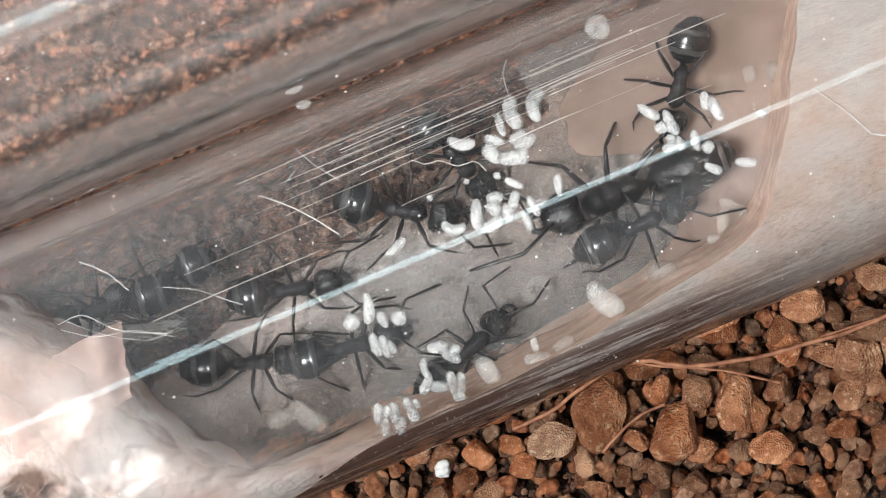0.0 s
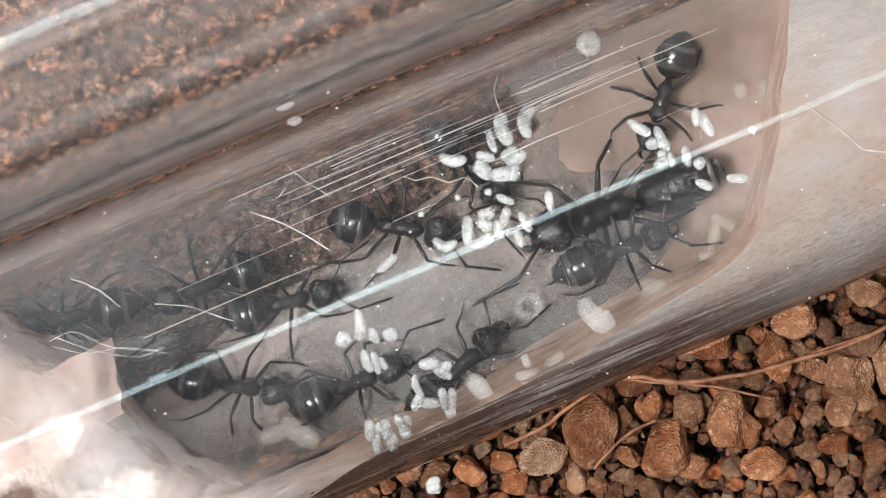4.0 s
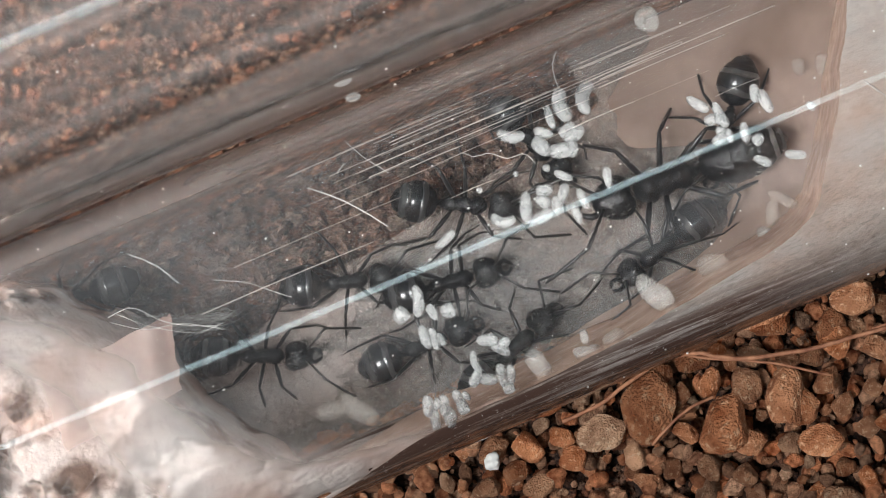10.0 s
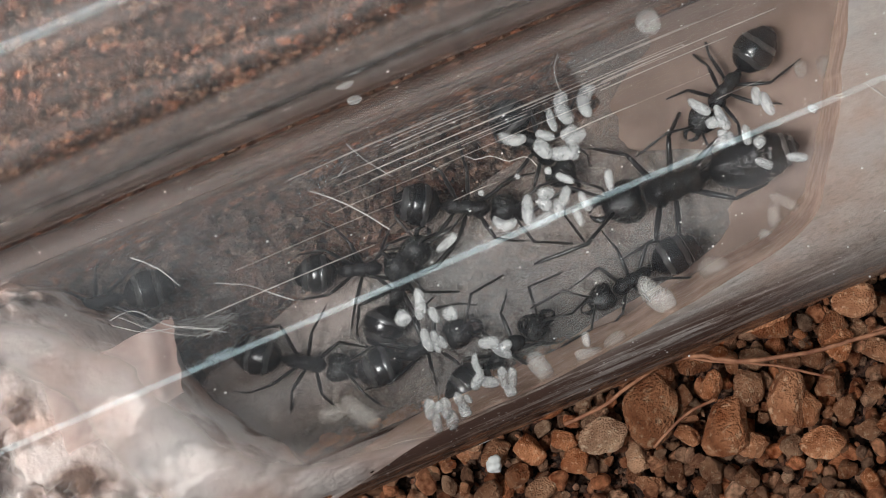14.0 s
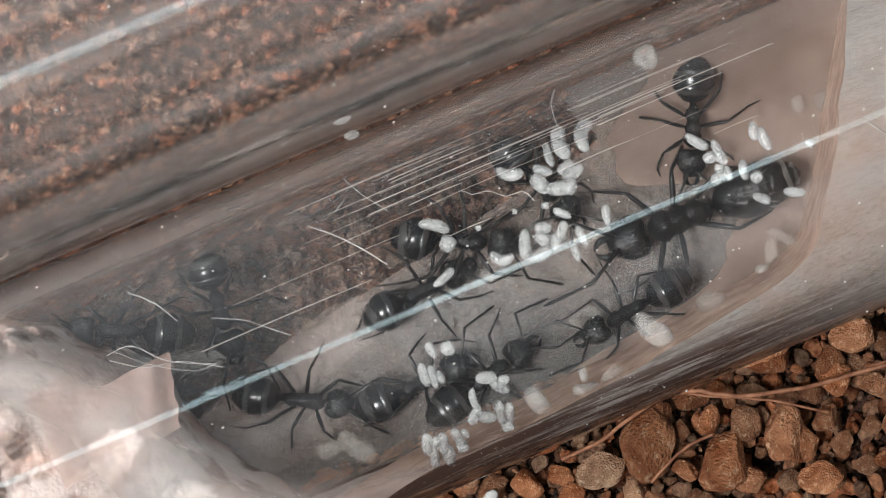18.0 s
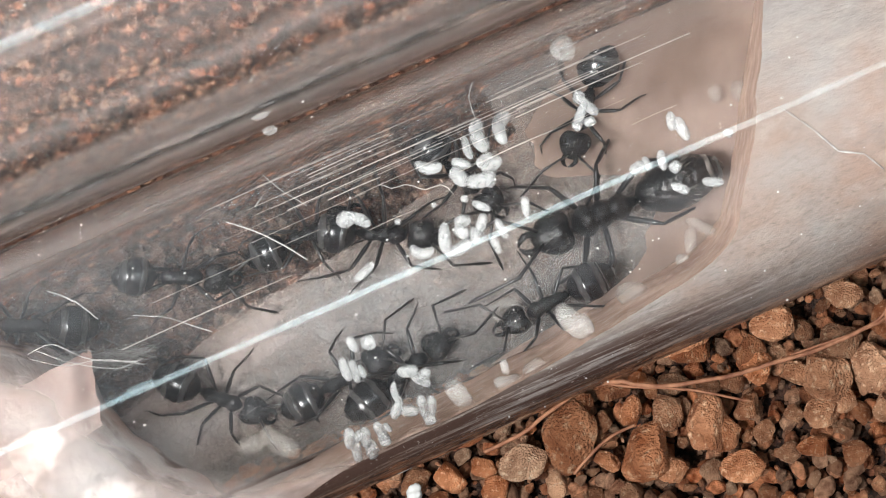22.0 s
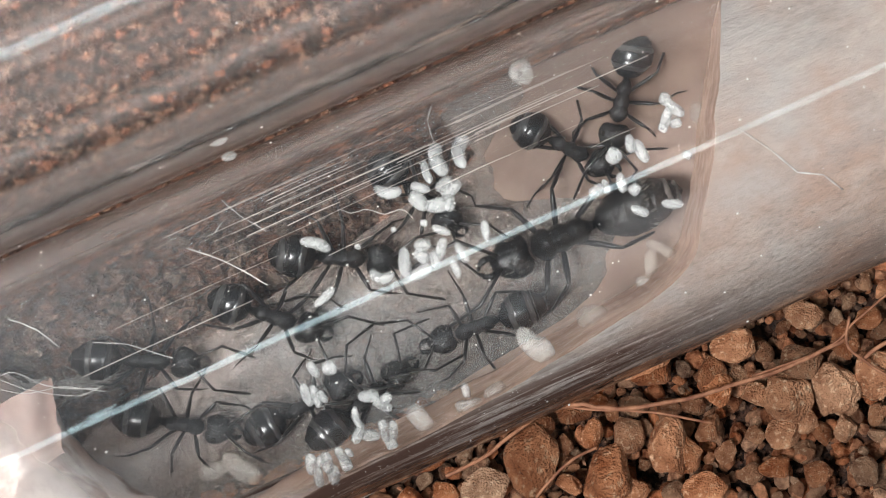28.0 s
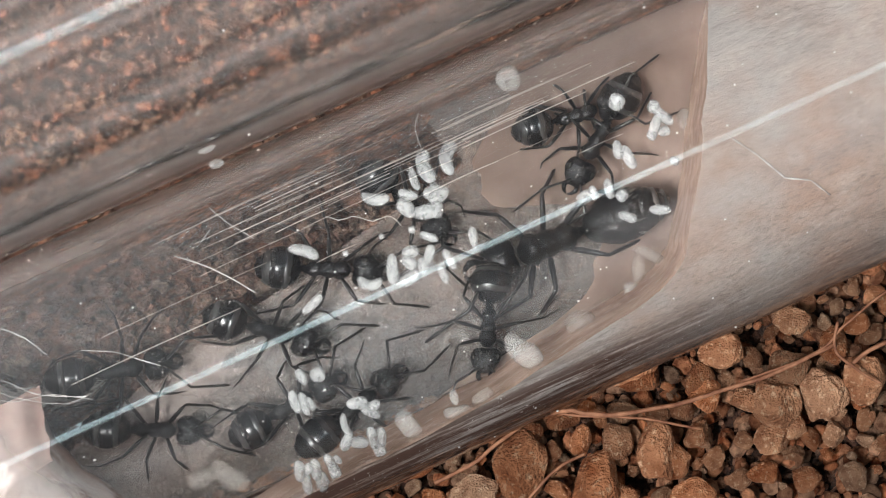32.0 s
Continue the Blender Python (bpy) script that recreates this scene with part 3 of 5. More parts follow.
# the loose thin fold towards the cotton: its edge on the glass, and its other end
FOLD = [(2.5, -66.0), (-2.5, -56.0), (-5.8, -47.5), (-7.9, -40.5), (-9.4, -28.0), (-10.4, -19.0), (-11.4, -7.0), (-12.3, 6.5), (-12.4, 12.0), (-14.1, 25.0), (-16.1, 39.0), (-18.5, 51.0), (-22.0, 62.0)]
TAIL = [(2.5, -112.0), (-4.0, -112.0), (-9.5, -112.0), (-14.0, -112.0), (-18.5, -105.0), (-21.0, -80.0), (-22.0, -55.0), (-22.5, -35.0), (-23.0, -15.0), (-23.5, 5.0), (-24.0, 20.0), (-25.0, 35.0), (-27.0, 45.0)]
FOLD_LINE, TAIL_LINE = spline(FOLD, 200), spline(TAIL, 200)


def fold_place(i, j):
    v = i / 110
    along, deg = FOLD_LINE[j] * (1 - v) + TAIL_LINE[j] * v
    fray = noise.fractal(Vector((j * 0.045, 0, 12)), 0.8, 2.0, 6) * (1 - v) ** 5
    pleat = noise.fractal(Vector((along * 0.30, deg * 0.05, 14)), 0.9, 2.0, 5)
    sink = 0.02 + 0.3 * max(0.0, pleat) * min(1.0, v * 5)
    return on_wall(along + 0.5 * fray, deg + 2.0 * fray, sink)


fold = tagged(part("tissue_fold", sheet_grid(110, 200, fold_place), fold_mat), "pale pinkish tissue fold pressed against the glass beside cotton", "tissue")
thin = fold.data.attributes.new("cover", "FLOAT", "POINT")
thin.data.foreach_set("value", [smooth01(0.0, 0.25, i / 110) * (1.0 - 0.9 * smooth01(0.25, 0.5, i / 110) * smooth01(40, 90, j)) for i in range(111) for j in range(201)])


def floor_place(i, j):
    u = i / 150
    w = -6.1 + 12.6 * j / 70
    start = -9.1 + 3.0 * w if w < 0.8 else min(-6.7 + 5.4 * (w - 0.8), 8.5)
    start += noise.fractal(Vector((w * 0.6, 0, 7)), 1.0, 2.0, 4) * 1.1
    s = start + (plug_edge(w) + 0.42 - start) * u
    ripple = noise.fractal(Vector((s, w, 1)) * 0.7, 1.0, 2.0, 5)
    return to_world(s, w, floor_z(w) + 0.16 + max(-0.06, ripple * 0.12))


tagged(part("tissue_sheet", sheet_grid(150, 70, floor_place), sheet_mat), "thin wet pinkish tissue sheet on the floor of the tube", "tissue")



def layer_place(i, j):
    w = -5.6 + 12.0 * j / 70
    start = 9.4 + (plug_edge(w) - 3.4 - 9.4) * smooth01(1.6, -1.2, w) + 2.6 * smooth01(3.6, 5.8, w)
    start += noise.fractal(Vector((w * 0.8, 0, 17)), 1.0, 2.0, 3) * 0.5
    end = plug_edge(w) + 0.42
    s = start + (max(end, start + 0.3) - start) * i / 60
    return to_world(s, w, floor_z(w) + 0.34 + 0.12 * noise.fractal(Vector((s, w, 18)) * 0.6, 1.0, 2.0, 4))


tagged(part("tissue_layer", sheet_grid(60, 70, layer_place), layer_mat), "pinkish wet tissue layer on the floor before the plug", "tissue")


def flap_place(i, j):
    w = -4.6 + 6.1 * j / 50
    a = -9.6 + 3.0 * w + noise.noise(Vector((w, 0, 21)) * 1.2) * 0.3
    b = -4.2 + 0.7 * w + noise.fractal(Vector((w * 0.9, 0, 22)), 0.7, 2.0, 6) * 2.6
    s = a + (max(b, a + 0.4) - a) * i / 50
    curl = 0.5 * math.exp(-((s - a) / 0.9) ** 2) * max(0.0, (w + 1) / 2.5)
    return to_world(s, w, floor_z(w) + 0.24 + curl + abs(noise.noise(Vector((s, w, 23)) * 0.8)) * 0.12)


tagged(part("tissue_flap", sheet_grid(50, 50, flap_place), flap_mat), "pale pink damp tissue flap curling up from the tube floor", "tissue")


def patch_place(i, j):
    u, v = i / 30, j / 24
    s = -17.6 + 5.4 * u + 0.5 * noise.noise(Vector((v * 3, 0, 31)))
    w = -0.7 + 3.0 * v - 0.5 * (1 - u) + 0.35 * noise.noise(Vector((u * 4, 0, 33)))
    s += 0.7 * v * u
    crumple = 0.12 * noise.fractal(Vector((s, w, 35)) * 0.8, 0.9, 2.0, 4)
    return to_world(s, w, MID.z + math.sqrt((RI - 0.16) ** 2 - w * w) - abs(crumple) - 0.7 * smooth01(0.8, 1.0, u))


tagged(part("tissue_scrap", sheet_grid(30, 24, patch_place), scrap_mat), "salmon pink tissue scrap between cotton and glass", "tissue")

# ---- cotton wad at the other end ----
bm = bmesh.new()
cv = {}
NS2, NW2 = 180, 80
for i in range(NS2 + 1):
    for j in range(NW2 + 1):
        w = -(RI - 0.05) * math.cos(math.pi * j / NW2)
        reach = -12.6 - 0.55 * max(0, w - 1.2) ** 1.25 + 0.4 * max(0, -w - 1.0) ** 1.35 + noise.noise(Vector((w, 0, 4)) * 0.6) * 0.8
        s = -40 + (reach + 40) * (i / NS2)
        half = math.sqrt(max((RI - 0.05) ** 2 - w * w, 0))
        lump = noise.fractal(Vector((s, w, 2)) * 0.42, 0.8, 2.0, 6)
        f = 1 - (i / NS2) ** 14
        dip = 0.18 + 4.6 * max(0.0, lump - 0.02) * smooth01(-13.5, -16.5, s)
        z = MID.z - half + (2 * half) * f - dip * min(1.0, half / 3)
        cv[i, j] = bm.verts.new(to_world(s, w, max(z, MID.z - half + 0.03)))
for i in range(NS2):
    for j in range(NW2):
        bm.faces.new((cv[i, j], cv[i + 1, j], cv[i + 1, j + 1], cv[i, j + 1]))
cotton = tagged(part("cotton_wad", bm, cotton_mat), "crumpled off-white cotton wad with pink tint, plugging the tube", "cotton")
cotton.modifiers.new("thick", "SOLIDIFY").thickness = 0.0001


fuzz = bmesh.new()
rnd = random.Random(31)
for _ in range(260):
    s, w = rnd.uniform(-27, -12.0), rnd.uniform(-5.2, 3.2)
    if s > -12.8 - 0.4 * w:
        continue
    z = MID.z + math.sqrt(RI ** 2 - w * w) - rnd.uniform(0.15, 0.5)
    turn = rnd.gauss(0.3, 0.7)
    size = rnd.uniform(0.5, 1.8)
    bend = rnd.gauss(0, 0.5)
    pts = []
    for k in range(6):
        u = k / 5 - 0.5
        ds, dw = size * (u * math.cos(turn) - bend * u * u * math.sin(turn)), size * (u * math.sin(turn) + bend * u * u * math.cos(turn))
        if abs(w + dw) < 5.8:
            pts.append(to_world(s + ds, w + dw, z - 0.25 * abs(u) + min(0.0, math.sqrt(RI ** 2 - (w + dw) ** 2) - math.sqrt(RI ** 2 - w * w))))
    if len(pts) > 2:
        rope(pts, rnd.uniform(0.004, 0.008), 4, bm=fuzz)
part("loose_fibres", fuzz, fuzz_mat, cotton, "white loose cotton fibres")


# ---- ants ----
def gaster_profile():
    out = [(-3.45, 0.0), (-3.43, 0.1), (-3.34, 0.26)]
    for x0, x1, r0, r1 in ((-3.32, -3.0, 0.36, 0.58), (-2.98, -2.5, 0.66, 0.88), (-2.48, -1.85, 0.93, 0.97), (-1.83, -1.15, 0.98, 0.52)):
        n = 5
        for k in range(n + 1):
            u = k / n
            bulge = math.sin(math.pi * u) * 0.035
            out.append((x0 + (x1 - x0) * u, r0 + (r1 - r0) * u + bulge))
    return out + [(-1.05, 0.3), (-0.98, 0.12), (-0.97, 0)]


def rough_up(bm, seed, amount=0.022):
    """Fine sculpture of the plates."""
    bmesh.ops.subdivide_edges(bm, edges=bm.edges[:], cuts=1, use_grid_fill=True, smooth=0.6)
    bm.normal_update()
    for v in bm.verts:
        v.co += v.normal * amount * noise.fractal(v.co * 5 + Vector((seed * 3.7, 0, 0)), 0.7, 2.0, 4)


def make_ant(label, size=1.0, seed=1, gaster_scale=(1, 1, 1), gaster_yaw=0, head_yaw=0, head_pitch=0, banded=False, spread=1.22, name="ant", chest=1.0):
    rnd = random.Random(seed)
    ant = tagged(new(name), label, "ant", "ants in the tube")
    ant.scale = (size,) * 3
    # abdomen, turning about the waist
    g = Matrix.Translation((0.97, 0, 0))
    bm = lathe(gaster_profile(), 28, 1.0, 0.95)
    bm.transform(g)
    bm.transform(Matrix.Diagonal((*gaster_scale, 1)) @ Matrix.Scale(0.92, 4))
    if name == "queen_ant":
        rough_up(bm, seed + 40, 0.03)
    gas = part("gaster", bm, chitin if name == "queen_ant" else gloss_chitin, ant, "large dull black abdomen" if name == "queen_ant" else "glossy black abdomen", at(-0.97, 0, 0.08, 0, 0, gaster_yaw))
    if name == "queen_ant":
        for x, r in ((-2.02, 0.66), (-2.24, 0.46)):
            b2 = lathe([(x - 0.13, r - 0.13), (x - 0.11, r - 0.05), (x + 0.10, r + 0.02), (x + 0.13, r - 0.03)], 28, 1.0, 0.95)
            b2.transform(Matrix.Diagonal((*gaster_scale, 1)) @ Matrix.Scale(0.92, 4))
            part("tip_plate", b2, band_mat, gas, "pale greyish tip plate")
    if banded:
        for x, r in ((-1.78, 0.79), (-2.12, 0.52)):
            b2 = lathe([(x - 0.09, r - 0.09), (x - 0.075, r - 0.02), (x + 0.075, r + 0.012), (x + 0.09, r - 0.05)], 28, 1.0, 0.95)
            b2.transform(Matrix.Diagonal((*gaster_scale, 1)) @ Matrix.Scale(0.92, 4))
            part("band", b2, band_mat, gas, "pale segment edge")
    bm = lathe([(-0.98, 0.0), (-0.96, 0.13), (-0.82, 0.16), (-0.74, 0.12), (-0.7, 0)], 14)
    bmesh.ops.create_icosphere(bm, subdivisions=2, radius=1, matrix=Matrix.Translation((-0.84, 0, 0.2)) @ Matrix.Diagonal((0.09, 0.2, 0.28, 1)))
    part("petiole", bm, chitin, ant)
    bm = lathe([(-0.80, 0), (-0.78, 0.14), (-0.68, 0.28), (-0.5, 0.36), (-0.32, 0.34), (-0.2, 0.27), (-0.1, 0.31), (0.08, 0.38), (0.25, 0.37), (0.34, 0.31), (0.45, 0.39), (0.62, 0.44), (0.8, 0.38), (0.94, 0.24), (1.02, 0.15), (1.04, 0)], 22, 0.9 * chest, 1.05 * chest)
    for v in bm.verts:
        v.co.z += 0.10 * math.cos(v.co.x * 2.2)
    for x in (-0.5, -0.22, 0.08):
        for v in bm.verts:
            v.co.z -= 0.07 * math.exp(-((v.co.x - x) / 0.06) ** 2) * (v.co.z > 0)
    rough_up(bm, seed + 20)
    part("thorax", bm, chitin, ant)
    # head with eyes, jaws and feelers
    bm = lathe([(-0.02, 0), (0.0, 0.16), (0.1, 0.42), (0.3, 0.62), (0.6, 0.70), (0.88, 0.64), (1.12, 0.50), (1.3, 0.34), (1.36, 0.2), (1.37, 0)], 22, 1.0, 0.78)
    for v in bm.verts:
        y, z = v.co.y, v.co.z
        v.co.y = y * (1.0 + 0.16 * (abs(z) < 0.35)) * (1.08 - 0.16 * v.co.x)
        v.co.z = z * (0.92 if z > 0 else 0.8)
        if v.co.x < 0.25:
            v.co.x += 0.16 * (1 - min(1.0, abs(y) / 0.4))
    bm.transform(Matrix.Diagonal((0.95, 0.86, 0.92, 1)))
    rough_up(bm, seed)
    head = part("head", bm, chitin, ant, "", at(1.02, 0, 0.05, 0, head_pitch, head_yaw))
    hairs = bmesh.new()
    for k in (-1, 1):
        bm = bmesh.new()
        bmesh.ops.create_icosphere(bm, subdivisions=2, radius=1, matrix=Matrix.Translation((0.52, 0.53 * k, 0.24)) @ Matrix.Diagonal((0.17, 0.11, 0.15, 1)))
        part("eye", bm, eye_mat, head)
        part("mandible", rope([(1.22, 0.26 * k, -0.1), (1.45, 0.28 * k, -0.12), (1.62, 0.18 * k, -0.14), (1.72, 0.03 * k, -0.15)], [0.1, 0.11, 0.08, 0.03]), chitin, head)
        a = radians(rnd.uniform(30, 60))
        tip = Vector((math.cos(a), math.sin(a) * k, 0.25))
        knee = Vector((0, 0, 0)) + tip * 1.25
        turn = radians(rnd.uniform(-15, 25))
        out = Vector((math.cos(turn), math.sin(turn) * k, -0.35))
        pts = [(0, 0, 0), tip * 0.6, knee, knee + out * 0.25, knee + out * 0.8, knee + out * 1.35, knee + out * 1.6]
        for _ in range(6):
            q = Vector((rnd.uniform(0.2, 1.2), rnd.uniform(0.05, 0.5) * k, 0.5))
            rope([q, q + Vector((rnd.uniform(-0.1, 0.15), 0.04 * k, 0.22))], [0.012, 0.005], 4, bm=hairs)
        part("antenna", rope(pts, [0.05, 0.055, 0.065, 0.05, 0.06, 0.065, 0.03], 7), limb_mat, head, "", at(1.05, 0.22 * k, 0.3))
    part("hairs", hairs, hair_mat, head, "sparse pale hairs")
    down = bmesh.new()
    for _ in range(70):
        a, x = rnd.uniform(-1.3, 1.3), rnd.uniform(-1.5, -0.35)
        r = 0.88 * math.sin(math.pi * min(1.0, max(0.1, (x + 2.45) / 2.4)) ** 0.8)
        q = Vector((x * gaster_scale[0] * 0.92, math.sin(a) * r * 0.9, math.cos(a) * r * 0.86))
        rope([q, q + Vector((-0.2, math.sin(a) * 0.1, math.cos(a) * 0.1))], [0.011, 0.004], 4, bm=down)
    part("down", down, hair_mat, gas, "short pale down")
    legs = []
    for pair, (x, yaw, reach) in enumerate(((0.62, 52, 0.95), (0.15, 95, 1.0), (-0.32, 138, 1.2))):
        for k in (-1, 1):
            r = reach * rnd.uniform(0.9, 1.08) * spread
            hip = rnd.uniform(0.35, 0.75)
            kn = Vector((1.0 * r, 0, hip))
            bm = rope([(0, 0, -0.1), (0.12, 0, 0.05), (0.4 * r, 0, hip * 0.5), (0.8 * r, 0, hip * 0.92), kn], [0.10, 0.07, 0.098, 0.08, 0.055], 9)
            leg = part("leg", bm, limb_mat, ant, "", at(x, 0.26 * k, -0.2, 0, 0, (yaw + rnd.uniform(-16, 16)) * k))
            f = rnd.uniform(*((-1.1, -0.3), (-0.8, 0.8), (0.35, 1.1))[pair])
            foot = kn + Vector((math.cos(f) * 0.85 * r, math.sin(f) * 0.85 * r * k, -hip - 0.75))
            toe = foot + Vector((math.cos(f * 1.5) * 0.55 * r, math.sin(f * 1.5) * 0.55 * r * k, -0.28))
            claw = toe + Vector((math.cos(f * 0.6) * 0.14, math.sin(f * 0.6) * 0.14 * k, -0.06))
            part("shin", rope([kn, kn.lerp(foot, 0.25), kn.lerp(foot, 0.7), foot, foot.lerp(toe, 0.5), toe, claw], [0.052, 0.068, 0.06, 0.04, 0.032, 0.03, 0.014], 7), limb_mat, leg)
            legs.append(leg)
    return ant, legs


# ---- the brood, egg by egg ----
def capsule(length, width, bend=0.0, rings=0, taper=0.0, n=16, seg=14):
    bm = bmesh.new()
    prof = []
    for k in range(n + 1):
        u = -math.cos(math.pi * k / n)
        r = (max(0.0, 1 - abs(u) ** 3.2)) ** 0.5 * (1 + taper * u)
        if rings:
            r *= 1 + 0.03 * math.cos(u * math.pi * rings)
        prof.append((u * length / 2, r * width / 2))
    lathe(prof, seg, bm=bm)
    if bend:
        for v in bm.verts:
            u = v.co.x / length * 2
            ang = bend * u
            rad = length / (2 * bend)
            v.co = Vector(((rad - v.co.y) * math.sin(ang), rad - (rad - v.co.y) * math.cos(ang) - 0.22 * abs(bend) / bend * min(abs(bend), 1.0) * length, v.co.z))
    bmesh.ops.recalc_face_normals(bm, faces=bm.faces)
    return bm


def brood(kind, label, x, y, z, ry, rz, length, width, bend, mat=None):
    """One egg or larva: its middle, pitch and turn, length, thickness and curl."""
    lumps = random.Random(int(x * 971 + y * 577))
    bend *= 1.35
    length, width = length * 0.95, width * 0.92
    long = length * (1 + 0.14 * abs(bend))
    rings = 0 if kind == "egg" else max(5, int(long * 5))
    bm = capsule(long, width, bend, rings, lumps.uniform(-0.16, 0.16), 16 if kind == "egg" else 40)
    for v in bm.verts:
        v.co *= 1 + (0.05 * noise.noise(v.co * 2.5 + Vector((x, y, 0))) if kind == "egg" else 0.06 * noise.noise(v.co * 0.9 + Vector((x, y, 0))))
    ob = part(kind, bm, mat or (egg_mat if kind == "egg" else larva_mat), None, "", at(x, y, z, 0, ry, rz))
    return tagged(ob, label, "ant egg" if kind == "egg" else "ant larva", "ant brood")


def cluster(label, rows, kind="egg", mat=None):
    for row in rows:
        brood(kind, label, *row, mat=mat)


cluster("bean-shaped white ant egg in a loose cluster on the glass", [
    (6.27, 4.18, 12.9, -28, -100, 1.49, 0.66, 0.85),
    (4.98, 4.2, 12.56, -32, -103, 0.82, 0.66, 0),
    (5.12, 3.66, 12.89, -31, -54, 1.12, 0.73, 0.1),
    (4.59, 3.38, 13.07, -32, -74, 1.16, 0.41, 0.15),
    (4.28, 2.75, 13.33, -15, -8, 0.92, 0.46, 0),
    (5.24, 2.93, 13.4, 6, 36, 0.85, 0.54, 0.2),
    (5.54, 2.73, 13.49, 6, 38, 1.05, 0.63, 0.1),
    (4.18, 2.21, 13.4, -21, -45, 1.03, 0.73, 0),
    (4.95, 2.12, 13.59, -4, 11, 1.21, 0.68, 0.2),
    (5.44, 2.14, 13.69, -16, -92, 0.76, 0.59, 0),
    (2.91, 2.76, 12.98, -16, -4, 1.19, 0.54, 0.6),
])
cluster("white ant egg heaped with others on the glass", [
    (4.35, 1.34, 13.91, -6, 0, 0.35, 0.34, 0),
    (5.05, 1.05, 14, -7, -18, 0.88, 0.39, 0),
    (3.08, 1.08, 13.87, -7, 0, 0.27, 0.27, 0),
    (1.55, 0.4, 13.87, -7, 0, 0.3, 0.29, 0),
    (3.52, -0.24, 13.97, -5, -86, 1.35, 0.59, 0.1),
    (4.25, 0.43, 13.96, -1, 17, 0.79, 0.59, 0),
    (4.21, 0.02, 13.97, -5, -40, 0.78, 0.63, 0),
    (5.06, 0.33, 14.04, -4, -105, 0.92, 0.49, 0.1),
    (4.78, -0.14, 14.04, -2, -87, 0.82, 0.54, 0),
    (4.07, -0.57, 14.03, 0, 32, 1.13, 0.59, 0.35),
])
cluster("slim white ant egg stuck alone to the glass", [
    (5.85, 0.15, 14.08, -1, -59, 0.98, 0.44, 0),
    (5.57, -0.53, 14.09, 4, -66, 0.82, 0.41, -0.2),
    (6.91, 1, 14.08, -4, -82, 0.97, 0.41, 0.05),
    (2.52, -0.64, 14.03, -3, -5, 1.04, 0.51, 1),
    (0.07, -1.62, 14.07, 2, 42, 1.17, 0.41, 0.1),
])
cluster("small white ant egg above the tended larvae", [
    (1.76, -5.62, 13.01, 9, 8, 0.97, 0.54, 0),
    (2.32, -5.94, 12.66, 30, -26, 1.06, 0.51, 0),
    (2.47, -5.71, 12.82, -6, 31, 0.62, 0.44, 0),
    (1.34, -6.47, 12.63, 38, -70, 1.19, 0.37, 0.4),
    (1.22, -7.1, 12.14, 32, -118, 0.99, 0.44, -0.2),
    (1.75, -7.18, 11.86, 22, 1, 0.94, 0.46, 0),
    (2.34, -7.01, 11.72, 48, -80, 1.28, 0.49, 0),
    (2.72, -6.96, 11.65, 48, -89, 0.99, 0.44, 0),
    (2.62, -7.48, 11.09, 17, 11, 0.56, 0.49, 0),
])
cluster("rounded white ant egg in a dense heap", [
    (-0.79, -8.35, 11.72, 45, -94, 1.09, 0.51, 0),
    (-0.12, -8.28, 11.48, 49, -88, 1.09, 0.54, 0),
    (-0.47, -8.83, 11.03, 53, -90, 1.23, 0.44, 0.1),
    (0.13, -8.77, 10.74, 52, -93, 1, 0.59, 0),
    (0.54, -8.02, 11.47, 50, -53, 1.13, 0.49, 0),
    (0.68, -8.34, 11.03, -2, 24, 0.56, 0.54, 0),
    (0.84, -7.86, 11.61, 46, -34, 0.5, 0.29, 0),
    (-0.43, -8.23, 11.76, -24, 46, 0.55, 0.39, 0),
])
cluster("white ant egg in a small heap over an ant", [
    (-0.48, -4.54, 13.86, 15, -60, 0.75, 0.44, 0.1),
    (0.17, -4.47, 13.7, 3, 12, 0.7, 0.68, 0),
    (-0.78, -5.53, 13.56, 22, -67, 1.11, 0.49, 0.15),
    (-0.44, -5.62, 13.49, 24, -71, 1.12, 0.44, 0),
    (-0.15, -5.64, 13.47, 24, -52, 0.65, 0.39, 0),
])
cluster("oval white ant egg stuck to the glass near the plug", [
    (11.57, 2.63, 14.07, 0, 30, 0.74, 0.49, 0),
    (11.98, 2.78, 14.12, -1, -70, 0.65, 0.39, 0),
    (12.64, 2.94, 14.09, 0, -79, 0.88, 0.44, 0.1),
    (13.17, 2.67, 14.04, -1, 38, 0.57, 0.54, 0),
    (13.36, 1.8, 13.97, 7, -18, 0.85, 0.44, 0),
    (14.73, 2.08, 13.91, 5, 0, 1, 0.44, 0),
    (13.09, 4.52, 13.94, -11, -80, 0.84, 0.49, 0.1),
    (13.52, 4.22, 13.98, -7, -61, 1.12, 0.54, 0.1),
    (15.4, 4.05, 14.12, 0, -29, 0.47, 0.39, 0),
])
cluster("plump pale curled ant larva with fine rings", [
    (14.36, -1.46, 5, 0, -33, 1.03, 0.78, 0.6),
    (9.06, -3.39, 10.6, 0, -33, 1.73, 1.07, 0.7),
], "larva")
